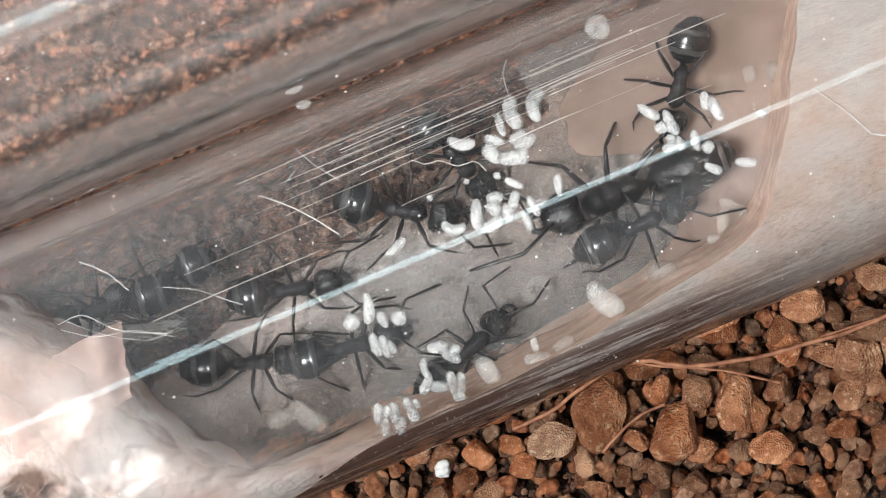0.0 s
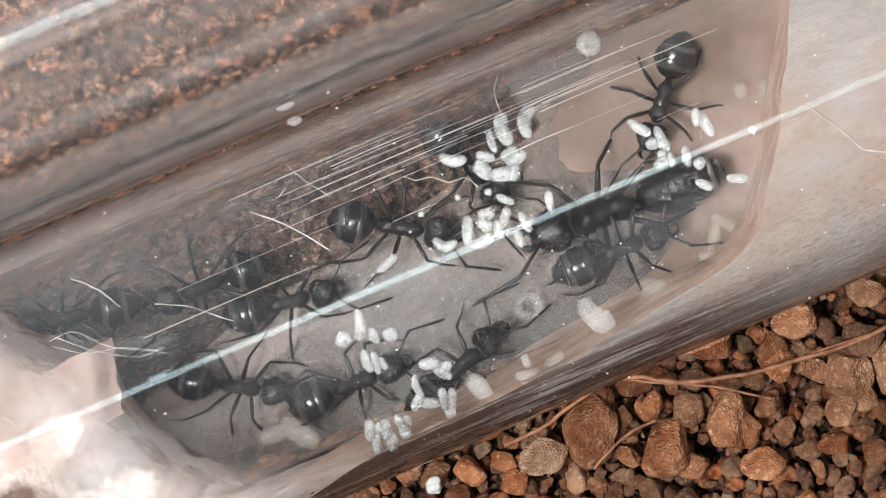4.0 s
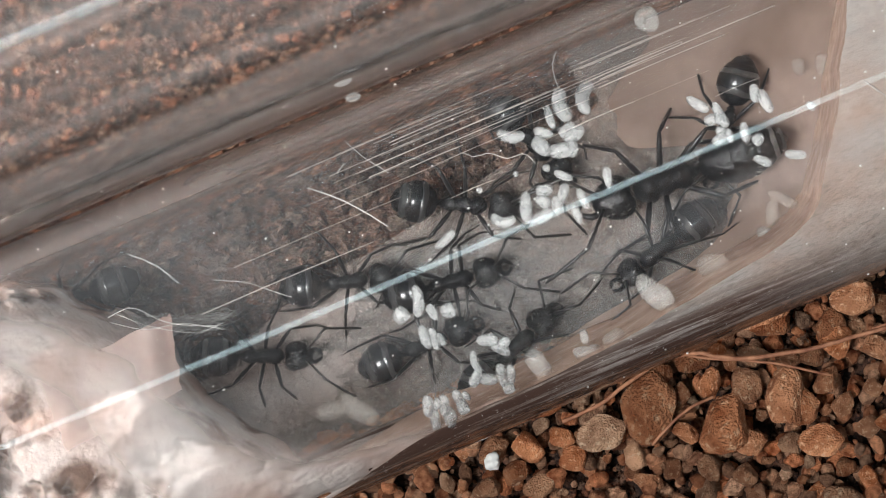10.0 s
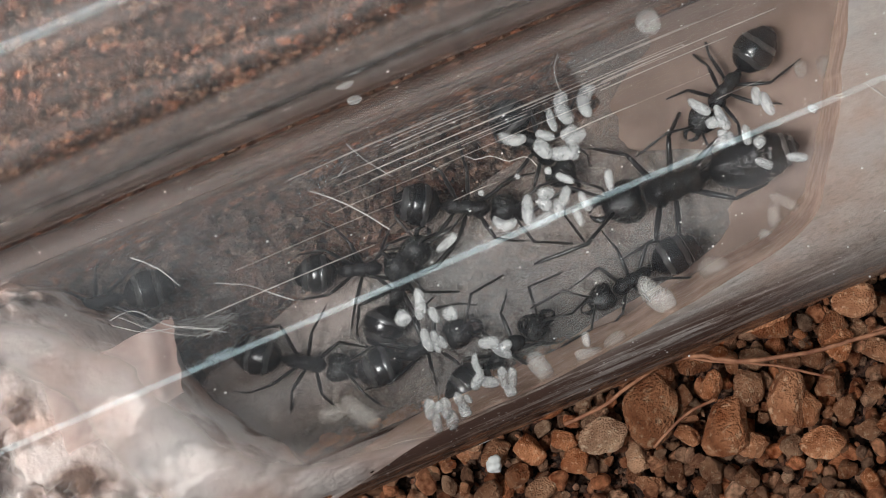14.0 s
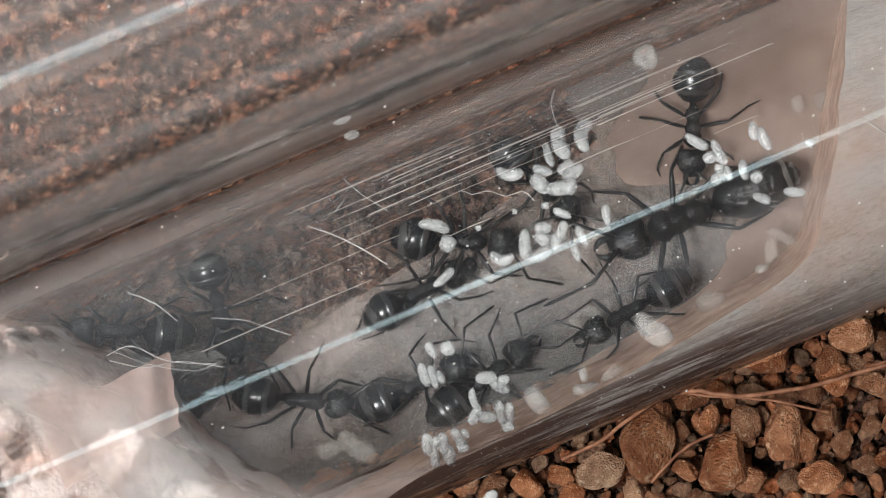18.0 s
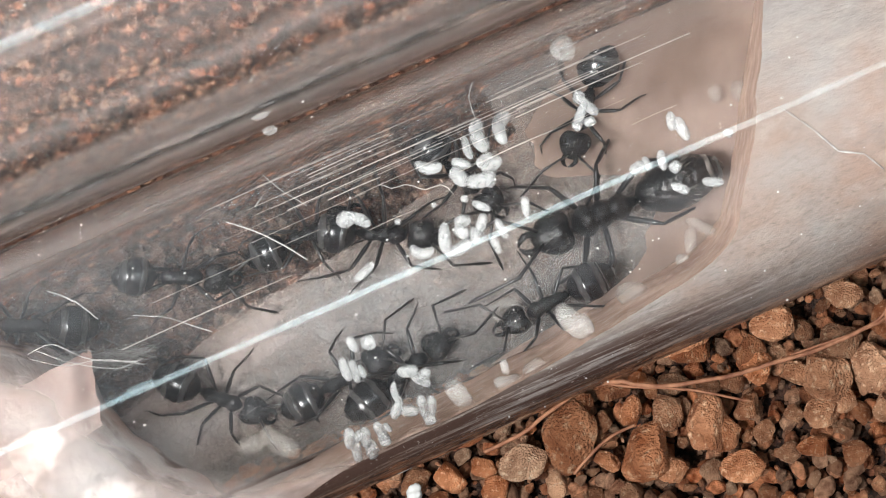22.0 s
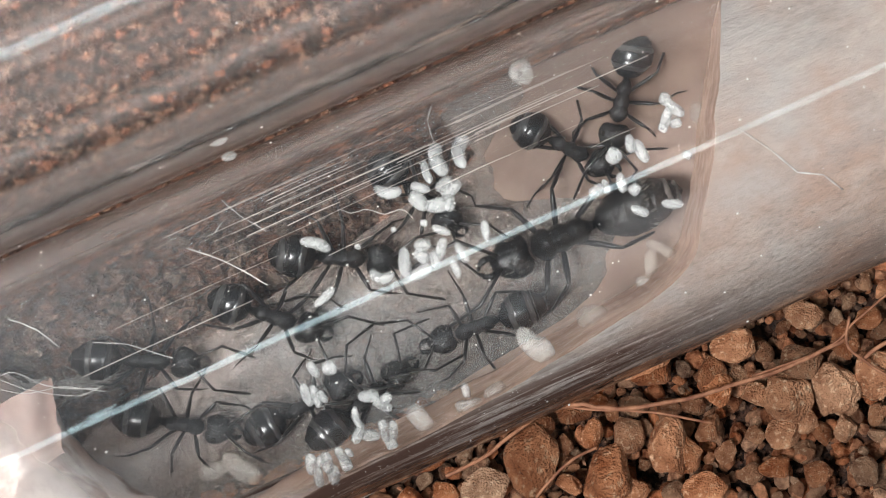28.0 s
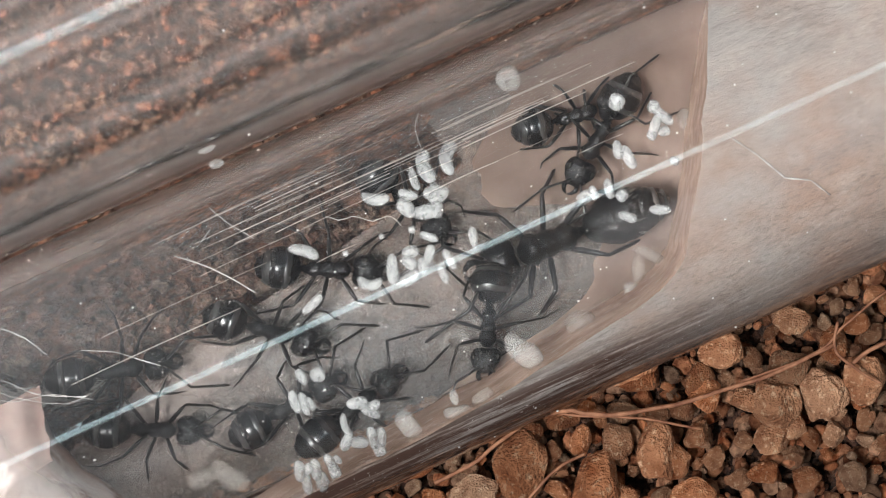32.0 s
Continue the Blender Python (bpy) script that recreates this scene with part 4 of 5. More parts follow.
cluster("glassy translucent ant larva on the wet tissue", [
    (14.52, -0.65, 4.2, 0, -87, 1.39, 0.66, 0.1),
    (15.03, -0.06, 4, 0, -27, 1.75, 0.54, -0.1),
    (11.72, -2.62, 8, 0, -17, 1.48, 1.27, 0.4),
    (16.82, 6.16, 2.0, 5, -79, 1.1, 0.78, 0.1),
    (15.73, 6.07, 2.0, 5, -79, 0.88, 0.63, 0.1),
    (7.16, -5.53, 10.5, 0, 29, 1.12, 0.63, 0),
    (-3.6, -9.0, 6.2, 0, -35, 2.0, 1.0, 0.3),
    (-4.9, -9.2, 5.2, 0, 20, 1.4, 0.9, 0.2),
], "larva", clear_larva_mat)
cluster("pale ant larva with fine rings beside the wet strip", [
    (6.05, -5.99, 10.3, 0, 9, 1.19, 0.68, 0.6),
    (5.92, -5.52, 10.6, 0, -78, 0.65, 0.41, 0),
    (4.08, -6.75, 10, 0, -47, 1.48, 0.88, 0.15),
], "larva")
brood("larva", "white larva curled into a ring on the glass", 8.79, 7.23, 11.30, -30, 200, 1.5, 0.62, 2.6)
brood("larva", "faint glassy larva curled into a ring on the floor", 6.2, -3.6, 2.6, 0, 60, 2.4, 0.6, 2.6, clear_larva_mat)

# ---- soil grains, roots ----
def grain_mesh(seed, sub):
    rnd = random.Random(seed)
    bm = bmesh.new()
    bmesh.ops.create_icosphere(bm, subdivisions=sub, radius=0.5)
    sx, sy, sz = rnd.uniform(0.95, 1.2), rnd.uniform(0.68, 0.92), rnd.uniform(0.6, 0.85)
    cuts = [(Vector((rnd.gauss(0, 1), rnd.gauss(0, 1), rnd.gauss(0, 1))).normalized(), rnd.uniform(0.27, 0.42)) for _ in range(12)]
    off = Vector((seed * 3.1, seed * 1.7, 0))
    for v in bm.verts:
        p = v.co.copy()
        for nrm, d in cuts:
            e = p.dot(nrm) - d
            if e > 0:
                p -= nrm * e * 0.86
        k = 1 + noise.noise(p * 3.0 + off) * 0.14 + noise.fractal(p * 6 + off, 0.9, 2.1, 4) * 0.05
        v.co = Vector((p.x * sx, p.y * sy, p.z * sz)) * k
    return link_mesh("grain", bm, grain_mat)


HERO = [grain_mesh(i, 5) for i in range(10)]
SMALL = [grain_mesh(40 + i, 4) for i in range(8)]
NEAR_TUBE = [
    (13.81, -4.24, 3.84, -13),
    (18.37, -4.09, 2.43, -6),
    (21.69, -3.02, 1.79, 1),
    (20.85, -6.54, 3.07, 98),
    (15.36, -8.70, 3.33, 105),
    (16.11, -8.97, 2.05, 72),
    (9.16, -9.19, 3.33, 79),
    (12.55, -10.02, 3.59, 86),
    (17.57, -6.22, 2.30, 93),
    (14.80, -5.40, 2.30, 10),
    (22.88, -6.33, 2.82, 107),
    (24.54, -5.61, 2.82, 74),
    (21.33, -7.69, 1.79, -9),
    (20.56, -8.31, 2.05, -2),
    (11.96, -8.12, 1.79, 95),
    (13.48, -8.02, 2.05, 102),
    (7.11, -10.28, 2.30, 19),
    (17.15, -7.98, 1.79, 76),
    (19.00, -10.04, 1.54, -7),
]
OUTER = [
    (20.27, -9.82, 1.79, 0),
    (22.04, -10.11, 1.54, 7),
    (24.07, -10.03, 1.79, 104),
    (18.01, -9.01, 1.28, 71),
    (23.35, -8.11, 1.54, 78),
    (19.46, -6.51, 2.05, -5),
    (21.64, -5.04, 2.30, 2),
    (17.32, -5.71, 2.05, 99),
    (10.69, -8.59, 1.28, 106),
    (19.29, -8.28, 1.28, -17),
    (16.54, -6.95, 1.54, -10),
    (15.40, -7.05, 1.41, -3),
    (24.47, -3.08, 1.54, 4),
    (23.44, -4.07, 1.79, 101),
    (9.69, -7.81, 1.54, 18),
    (10.90, -10.36, 1.54, -15),
    (13.93, -10.68, 1.79, -8),
    (16.97, -10.63, 2.05, -1),
]
rnd = random.Random(11)
placed = []
for i, (x, y, size, turn) in enumerate(NEAR_TUBE + OUTER):
    size *= 0.92
    ob = part("grain", HERO[i % len(HERO)], None, ground, "", at(x, y, size * 0.22 - 0.75, rnd.uniform(-20, 20), rnd.uniform(-20, 20), turn))
    ob.scale = (size,) * 3
    placed.append((x, y, size))
count = 0
while count < 290:
    s, w = rnd.uniform(-9, 33), -rnd.uniform(6.8, 17.5)
    p = to_world(s, w, 0)
    size = rnd.choice((0.7, 0.9, 1.1, 1.3, 1.5, 1.8, 2.1)) * rnd.uniform(0.85, 1.2)
    if any((p.x - a) ** 2 + (p.y - b) ** 2 < (0.33 * (c + size)) ** 2 for a, b, c in placed):
        if rnd.random() < 0.985:
            continue
    placed.append((p.x, p.y, size))
    ob = part("grain", SMALL[count % len(SMALL)], None, ground, "", at(p.x, p.y, size * 0.2 - 0.95 - rnd.uniform(0.1, 0.4) * dip_at(p.x, p.y), rnd.uniform(0, 360), rnd.uniform(0, 360), rnd.uniform(0, 360)))
    ob.scale = (size,) * 3
    count += 1

# pebbles between them, joined
verts, faces = [], []
forms = []
for k in range(6):
    me = grain_mesh(80 + k, 2)
    forms.append(([v.co.copy() for v in me.vertices], [tuple(p.vertices) for p in me.polygons]))
    bpy.data.meshes.remove(me)
for k in range(1900):
    s, w = rnd.uniform(-11, 34), -rnd.uniform(6.7, 18)
    size = rnd.uniform(0.35, 1.25) ** 1.3
    p = to_world(s, w, 0)
    p.z = -0.85 - rnd.uniform(0.25, 0.95) * dip_at(p.x, p.y) + size * 0.3
    m = Matrix.Translation(p * MM) @ Euler((rnd.uniform(0, 6), rnd.uniform(0, 6), rnd.uniform(0, 6))).to_matrix().to_4x4() @ Matrix.Scale(size, 4)
    n0 = len(verts)
    vs, fs = forms[k % 6]
    verts.extend([m @ v for v in vs])
    faces.extend([tuple(n0 + i for i in f) for f in fs])
me = bpy.data.meshes.new("pebbles")
me.from_pydata(verts, [], faces)
me.materials.append(pebble_mat)
tagged(part("pebbles", me), "small angular reddish brown clay pebbles on the ground", "gravel", kind="stuff")

# loose crumbs, too small to count, and the bed under the glass
verts, faces = [], []
low = bmesh.new()
bmesh.ops.create_icosphere(low, subdivisions=2, radius=0.5 * MM)
# crumbs under the tube are piled apart, to carry the painted shade
shaded_verts, shaded_faces = [], []
for k in range(12000):
    s, w = (rnd.uniform(-30, 36), rnd.uniform(-24, 27)) if k % 3 else (rnd.uniform(-10, 34), rnd.uniform(-17, -6.5))
    under = w > -6.5
    size = rnd.uniform(0.15, 0.5) if not under else rnd.uniform(0.3, 0.85) if w > 7.5 or rnd.random() < 0.6 else rnd.uniform(0.5, 1.6)
    p = to_world(s, w, -0.75 + size * (0.15 if under else 0.35))
    p.z -= dip_at(p.x, p.y)
    if under:
        p.z = min(p.z, -0.35 - size * 0.3)
    m = Matrix.Translation(p * MM) @ Euler((rnd.uniform(0, 6), rnd.uniform(0, 6), rnd.uniform(0, 6))).to_matrix().to_4x4() @ Matrix.Diagonal((size, size * rnd.uniform(0.7, 1), size * rnd.uniform(0.6, 0.9), 1))
    pile, skin = (shaded_verts, shaded_faces) if abs(w) < 7.6 else (verts, faces)
    n0 = len(pile)
    for v in low.verts:
        pile.append(m @ (v.co * (1 + noise.noise(v.co * 2600 + Vector((k * 1.37, 0, 0))) * 0.9)))
    skin.extend([tuple(n0 + v.index for v in f.verts) for f in low.faces])
low.free()
for name, vs, fs, mat, label in (("soil_crumbs", verts, faces, crumb_mat, "loose reddish clay crumbs covering the ground"), ("damp_crumbs", shaded_verts, shaded_faces, shaded_mat, "dark brown soil crumbs pressed under the tube, its shade in their colour")):
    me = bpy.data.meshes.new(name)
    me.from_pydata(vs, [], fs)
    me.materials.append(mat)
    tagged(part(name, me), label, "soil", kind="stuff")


def smooth_line(pts, n=7):
    pts = [Vector(p) for p in pts]
    out = []
    for i in range(len(pts) - 1):
        a, b, c, d = pts[max(i - 1, 0)], pts[i], pts[i + 1], pts[min(i + 2, len(pts) - 1)]
        for k in range(n):
            u = k / n
            out.append(Vector((noise.noise(b * 3 + Vector((u * 2, 0, 0))), noise.noise(b * 3 + Vector((0, u * 2, 5))), 0)) * 0.05 + 0.5 * ((2 * b) + (c - a) * u + (2 * a - 5 * b + 4 * c - d) * u * u + (3 * b - a - 3 * c + d) * u ** 3))
    return out + [pts[-1]]


tagged(part("root", rope(smooth_line([(8.93, -7.33, -0.20), (10.32, -6.91, 0.30), (11.46, -6.73, 0.90), (12.22, -6.90, 1.00), (13.73, -6.93, 1.10), (15.76, -6.62, 1.30), (17.03, -6.35, 1.45), (18.30, -5.97, 1.40), (20.33, -5.38, 1.40), (22.63, -4.35, 1.50), (23.40, -4.06, 1.30)]), 0.1, 8), root_mat), "long thin orange-brown root lying over the soil", "root")
tagged(part("root", rope(smooth_line([(19.06, -5.61, 1.30), (22.38, -4.47, 1.50), (23.66, -3.31, 1.50), (25.21, -2.08, 1.40), (27.01, -0.86, 1.30)]), 0.06, 8), root_mat), "thin branching orange root on the soil", "root")
tagged(part("root", rope(smooth_line([(23.42, -3.05, 1.60), (23.31, -4.31, 1.60), (24.13, -5.09, 1.40), (25.38, -5.87, 1.20)]), 0.07, 8), root_mat), "short curled tan root on the soil", "root")
tagged(part("root", rope(smooth_line([(10.33, -6.75, 0.10), (12.21, -7.00, 0.90), (14.48, -7.15, 0.90), (16.62, -7.57, 0.80), (17.25, -7.71, 0.60)]), 0.06, 8), root_mat), "thin dark root half buried in soil", "root")
tagged(part("root", rope(smooth_line([(9.36, -10.82, 0.60), (10.00, -10.07, 1.00), (10.91, -9.21, 1.20), (12.05, -8.66, 1.00)]), 0.07, 8), root_mat), "short bent orange root end on soil", "root")
tagged(part("root", rope(smooth_line([(5.34, -9.84, 0.40), (7.13, -8.95, 0.80), (8.28, -8.02, 0.80), (9.31, -7.34, 0.50), (10.33, -6.60, -0.10)]), 0.09, 8), root_mat), "reddish root running beside the glass tube", "root")
tagged(part("root", rope(smooth_line([(25.93, -3.87, 1.50), (24.91, -4.35, 1.40), (23.88, -5.08, 1.20)]), 0.1, 8), root_mat), "fine tan rootlet on the soil", "root")
bm = bmesh.new()
bmesh.ops.create_icosphere(bm, subdivisions=3, radius=0.36)
for v in bm.verts:
    v.co *= 1 + noise.noise(v.co * 4) * 0.5
tagged(part("shell_chip", bm, chip_mat, None, "", at(2.25, -11.63, 0.15)), "small white crumb lying on the soil", "crumb")


CREW = []
ant, legs = make_ant("black ant with long legs on the upper glass wall", 1.05, 3)
CREW.append((ant, legs, [
        (0, 12.51, 5.60, 2.89, -7, 11, -100), (1, 11.98, 5.92, 3.07, -10, 13, -105), (2, 12.12, 6.08, 3.10, -11, 13, -107),
        (4.6, 12.19, 5.19, 2.81, -7, 10, -102), (6, 12.62, 3.61, 2.51, -2, 3, -95), (8, 12.75, 3.41, 2.49, -1, 2, -95),
        (9, 12.62, 3.12, 2.48, -1, 1, -94), (11, 12.39, 3.58, 2.51, -3, 3, -115), (13, 12.55, 3.70, 2.52, -3, 3, -117),
        (13.5, 12.69, 4.66, 2.64, -6, 6, -113), (14.5, 11.74, 5.47, 2.91, -14, 1, -151), (15.5, 11.15, 6.63, 3.41, -15, -13, -197),
        (15.75, 11.08, 6.12, 3.25, -18, 1, -153), (16, 11.79, 5.84, 3.07, -8, 14, -99), (17, 10.89, 5.53, 3.10, -9, 14, -99),
        (18, 11.00, 5.18, 2.96, -5, 14, -89), (19, 10.68, 5.02, 2.95, -6, 14, -90), (20, 10.91, 5.02, 2.92, -6, 13, -91),
        (21, 10.87, 4.89, 2.89, -2, 14, -76), (22, 9.83, 5.54, 3.28, -12, 15, -105), (23, 10.27, 5.66, 3.26, -5, 18, -84),
        (24, 12.70, 6.54, 3.19, 11, 14, -30), (25, 12.21, 6.26, 3.16, 10, 14, -30), (28, 13.31, 6.88, 3.22, -10, 15, -102),
        (30, 13.21, 5.85, 2.87, -8, 11, -102), (32, 12.82, 5.42, 2.79, -9, 7, -119),
    ]))
ant, legs = make_ant("large dull black queen ant with long abdomen", 1.50, 4, gaster_scale=(1.22, 0.9, 0.92), banded=False, name="queen_ant", chest=1.3)
CREW.append((ant, legs, [
        (0, 9.80, 0.64, 3.00, 5, 0, -160), (4.5, 9.71, 0.59, 3.00, 5, 0, -160), (9, 9.81, 0.96, 2.98, 4, 0, -160),
        (13, 10.19, 0.84, 3.00, 5, 0, -162), (19, 10.62, 0.92, 3.01, 5, 0, -158), (25, 10.82, 0.59, 3.06, 7, 0, -159),
        (28, 10.73, 0.71, 3.04, 7, 0, -159), (32, 10.69, 0.74, 3.03, 6, 0, -161),
    ]))
ant, legs = make_ant("black ant with silvery banded abdomen near the bowl end", 1.00, 5, banded=True)
CREW.append((ant, legs, [
        (0, 10.86, -0.77, 3.71, -14, 1, 25), (1, 10.76, -0.69, 3.68, -13, 1, 26), (2, 10.70, -0.78, 3.69, -14, 0, 24),
        (4.6, 10.04, -1.18, 3.72, -14, -0, 22), (6, 9.15, -1.20, 3.64, -13, 1, 29), (7, 9.30, -1.67, 3.74, -9, -12, -29),
        (8, 9.69, -1.70, 3.78, 3, -15, -79), (9, 9.67, -2.11, 3.91, 8, -15, -94), (10, 9.54, -2.21, 3.95, 17, -5, -140),
        (11, 8.21, -3.02, 4.04, 18, -5, -141), (12, 8.67, -3.43, 4.31, 22, -3, -150), (13, 8.48, -3.45, 4.28, 22, -3, -149),
        (16, 8.32, -3.28, 4.18, 21, -3, -149), (19, 8.20, -3.33, 4.18, 21, -3, -150), (22, 8.21, -3.31, 4.18, 21, -1, -153),
        (25, 7.70, -3.86, 4.32, 22, -2, -152), (27.5, 7.02, -3.56, 4.08, 20, 1, -159), (28, 6.83, -3.24, 3.94, 18, 1, -161),
        (30, 7.42, -2.97, 3.89, 12, -12, -113), (32, 7.83, -2.89, 3.91, 8, -15, -95),
    ]))
ant, legs = make_ant("shiny black ant with round abdomen among the brood", 1.05, 6, gaster_scale=(0.86, 1.0, 1.0))
CREW.append((ant, legs, [
        (0, -1.87, -6.19, 2.90, -14, -2, 16), (1, -1.35, -6.72, 3.18, -18, -1, 19), (2, -1.48, -7.45, 3.51, -21, 4, 33),
        (4.6, -1.21, -6.94, 3.30, -19, -1, 19), (6, -1.00, -6.68, 3.21, -18, -3, 13), (7, -1.03, -6.81, 3.26, -18, -4, 12),
        (9, -0.80, -6.46, 3.17, -17, -1, 20), (13, -0.94, -6.49, 3.16, -17, 0, 24), (19, -0.92, -6.52, 3.18, -18, 1, 26),
        (25, -0.81, -6.58, 3.23, -18, 3, 31), (28, -0.81, -6.57, 3.22, -18, 2, 29), (32, -0.96, -6.29, 3.08, -16, 2, 29),
    ]))
ant, legs = make_ant("black ant tending larvae near the lower glass wall", 1.05, 7)
CREW.append((ant, legs, [
        (0, 3.43, -6.38, 4.20, -24, 11, 47), (6, 3.45, -6.44, 4.25, -25, 11, 46), (13, 2.88, -6.72, 4.28, -25, 11, 44),
        (17, 2.25, -6.37, 3.81, -23, 7, 38), (19, 2.03, -6.12, 3.61, -21, 6, 39), (25, 1.95, -6.31, 3.70, -22, 7, 39),
        (28, 1.92, -6.38, 3.74, -22, 7, 39), (32, 1.96, -6.41, 3.76, -22, 7, 39),
    ]))
ant, legs = make_ant("black ant with thin legs beside the cotton wad", 1.00, 8)
CREW.append((ant, legs, [
        (0, -6.31, -6.86, 2.54, -8, -3, 5), (1, -6.29, -7.39, 2.64, -8, -6, -13), (2, -5.69, -7.14, 2.63, -6, -8, -33),
        (4.6, -6.90, -7.19, 2.55, -8, -3, 4), (6, -7.66, -6.81, 2.46, -5, -0, 21), (7, -7.38, -6.90, 2.48, -6, -1, 9),
        (8, -8.36, -6.53, 2.41, -2, -1, 4), (9, -8.12, -6.80, 2.44, -4, -2, -1), (11, -7.92, -6.88, 2.45, -4, -2, 1),
        (13, -6.56, -7.01, 2.54, -7, -4, -4), (16, -6.08, -7.15, 2.60, -7, -6, -16), (17, -6.16, -7.32, 2.63, -8, -6, -11),
        (18, -6.15, -7.17, 2.61, -8, -5, -7), (19, -6.50, -7.31, 2.60, -8, -4, -5), (20, -6.45, -7.28, 2.60, -8, -5, -5),
        (21, -6.45, -7.18, 2.58, -7, -5, -13), (22, -6.32, -7.25, 2.60, -7, -7, -22), (23, -6.12, -7.15, 2.60, -7, -6, -20),
        (25, -5.48, -7.27, 2.68, -7, -9, -27), (28, -6.29, -7.24, 2.61, -8, -5, -10), (30, -6.58, -7.13, 2.56, -8, -4, -4),
        (32, -7.08, -7.11, 2.52, -7, -3, -3),
    ]))
ant, legs = make_ant("shiny black ant resting under a cluster of eggs", 1.10, 9, gaster_scale=(0.86, 1.0, 1.0))
CREW.append((ant, legs, [
        (0, 0.35, 0.03, 2.84, 9, 6, -11), (13, 0.82, -0.05, 2.77, 9, 5, -5), (28, 0.77, 0.11, 2.81, 10, 5, -5),
        (32, 0.67, -0.09, 2.78, 9, 5, -5),
    ]))
ant, legs = make_ant("black ant carrying a pale larva along the tube", 1.00, 10, gaster_scale=(0.86, 1.0, 1.0))
CREW.append((ant, legs, [
        (0, -4.56, -3.54, 2.44, 4, 1, 9), (4.6, -4.34, -3.37, 2.44, 4, 1, 15), (6, -4.65, -3.36, 2.46, 5, 1, 9),
        (9, -4.55, -3.60, 2.43, 4, 1, 8), (13, -3.80, -2.96, 2.46, 5, 2, 2), (16, -3.88, -2.79, 2.49, 6, 1, 12),
        (17, -4.04, -3.11, 2.46, 4, 4, -18), (18, -0.91, -2.28, 2.41, 2, -0, 29), (19, -1.95, -2.50, 2.43, 4, -0, 27),
        (20, -1.95, -2.23, 2.45, 5, -0, 26), (21, -2.09, -2.57, 2.43, 4, 0, 20), (22, -2.52, 0.15, 3.10, 17, -0, 24),
        (23, -0.41, 2.66, 3.98, 25, -3, 29), (24, 3.39, 5.25, 4.87, 31, -1, 25), (25, 8.71, 5.43, 3.37, 17, 11, -8),
        (27.5, 10.51, 4.62, 2.77, 7, 11, -33), (28, 10.92, 4.76, 2.76, 8, 10, -28), (30, 10.42, 6.76, 3.65, 23, -1, 26),
        (32, 11.76, 6.48, 3.22, 19, 3, 14),
    ]))
ant, legs = make_ant("black ant half hidden in the hazy end of the tube", 1.05, 11)
CREW.append((ant, legs, [
        (0, -12.81, -4.27, 3.13, -17, -2, -163), (4.5, -14.25, -3.88, 3.59, -22, -4, -168), (8, -16.02, -3.96, 4.05, -26, 1, -155),
        (10.5, -16.62, -4.15, 4.08, -26, -3, -162), (13, -15.64, -4.16, 3.79, -24, -2, -162), (19, -14.17, -3.83, 3.57, -19, -11, -186),
        (20, -14.16, -4.30, 3.33, -17, -10, -187), (21, -14.51, -3.95, 3.58, -18, -13, -191), (23, -15.05, -3.52, 4.02, -24, -8, -174),
        (25, -14.21, -3.53, 3.78, -22, -8, -175), (27.5, -9.50, -4.53, 2.68, 8, 5, -7), (28, -7.89, -4.28, 2.60, 7, 3, -4),
        (30, -8.45, -4.88, 2.54, 5, 1, 10), (32, -8.55, -4.33, 2.63, 8, 2, 7),
    ]))
ant, legs = make_ant("black ant behind the egg cluster", 1.05, 12, gaster_scale=(0.86, 1.0, 1.0))
CREW.append((ant, legs, [
        (0, 2.74, 2.33, 3.20, 6, 17, -48), (2.5, 3.01, 2.71, 3.32, 7, 18, -46), (4.6, 3.85, 2.74, 3.18, 6, 17, -46),
        (13, 3.95, 2.68, 3.14, 6, 16, -48), (19, 4.33, 2.57, 3.04, 6, 15, -45), (25, 4.38, 2.65, 3.06, 7, 15, -42),
        (28, 4.32, 2.81, 3.13, 7, 15, -42), (32, 4.40, 2.73, 3.08, 7, 15, -43),
    ]))
ant, legs = make_ant("black ant with glossy round abdomen walking in the tube", 1.05, 13, gaster_scale=(0.86, 1.0, 1.0))
CREW.append((ant, legs, [
        (0, -10.68, -3.10, 3.25, -18, 0, -156), (2, -5.81, -0.70, 3.40, -20, -2, -163), (4.6, -8.34, -3.19, 2.87, -13, 2, -151),
        (6, -3.09, -3.64, 2.48, 1, 0, 16), (7, 2.75, -3.02, 2.62, -8, -2, 6), (8, 2.02, -3.41, 2.63, -8, -3, 1),
        (9, 1.58, -3.45, 2.61, -7, -2, 5), (11, -0.79, -3.81, 2.53, -5, -0, 21), (13, -0.99, -4.02, 2.54, -5, -0, 19),
        (15.5, -7.60, -2.73, 2.90, -14, -3, 193), (16, -10.01, -3.14, 3.12, -17, 0, 204), (17, -10.38, -3.30, 3.14, -16, 6, 224),
        (18, -9.85, -2.91, 3.25, -2, 18, 287), (19, -9.53, -3.32, 3.04, -3, 16, 282), (20, -7.75, -3.15, 2.85, 1, 13, 299),
        (21, -7.46, -2.92, 2.87, 8, 11, 329), (22, -8.13, -1.64, 3.47, 18, 10, 356), (23, -6.73, -1.25, 3.37, 18, 9, 357),
        (25, -3.32, -2.61, 2.57, 4, 6, 326), (28, -2.24, -2.46, 2.53, 4, 3, 340), (30, -2.29, -2.67, 2.51, 3, 3, 340),
        (32, -1.89, -2.82, 2.49, 2, 2, 342),
    ]))

CARRIED = []


def carry(label, length, width, bend, rows):
    CARRIED.append((brood("egg", label, 0, 0, 0, 0, 0, length, width, bend), rows))


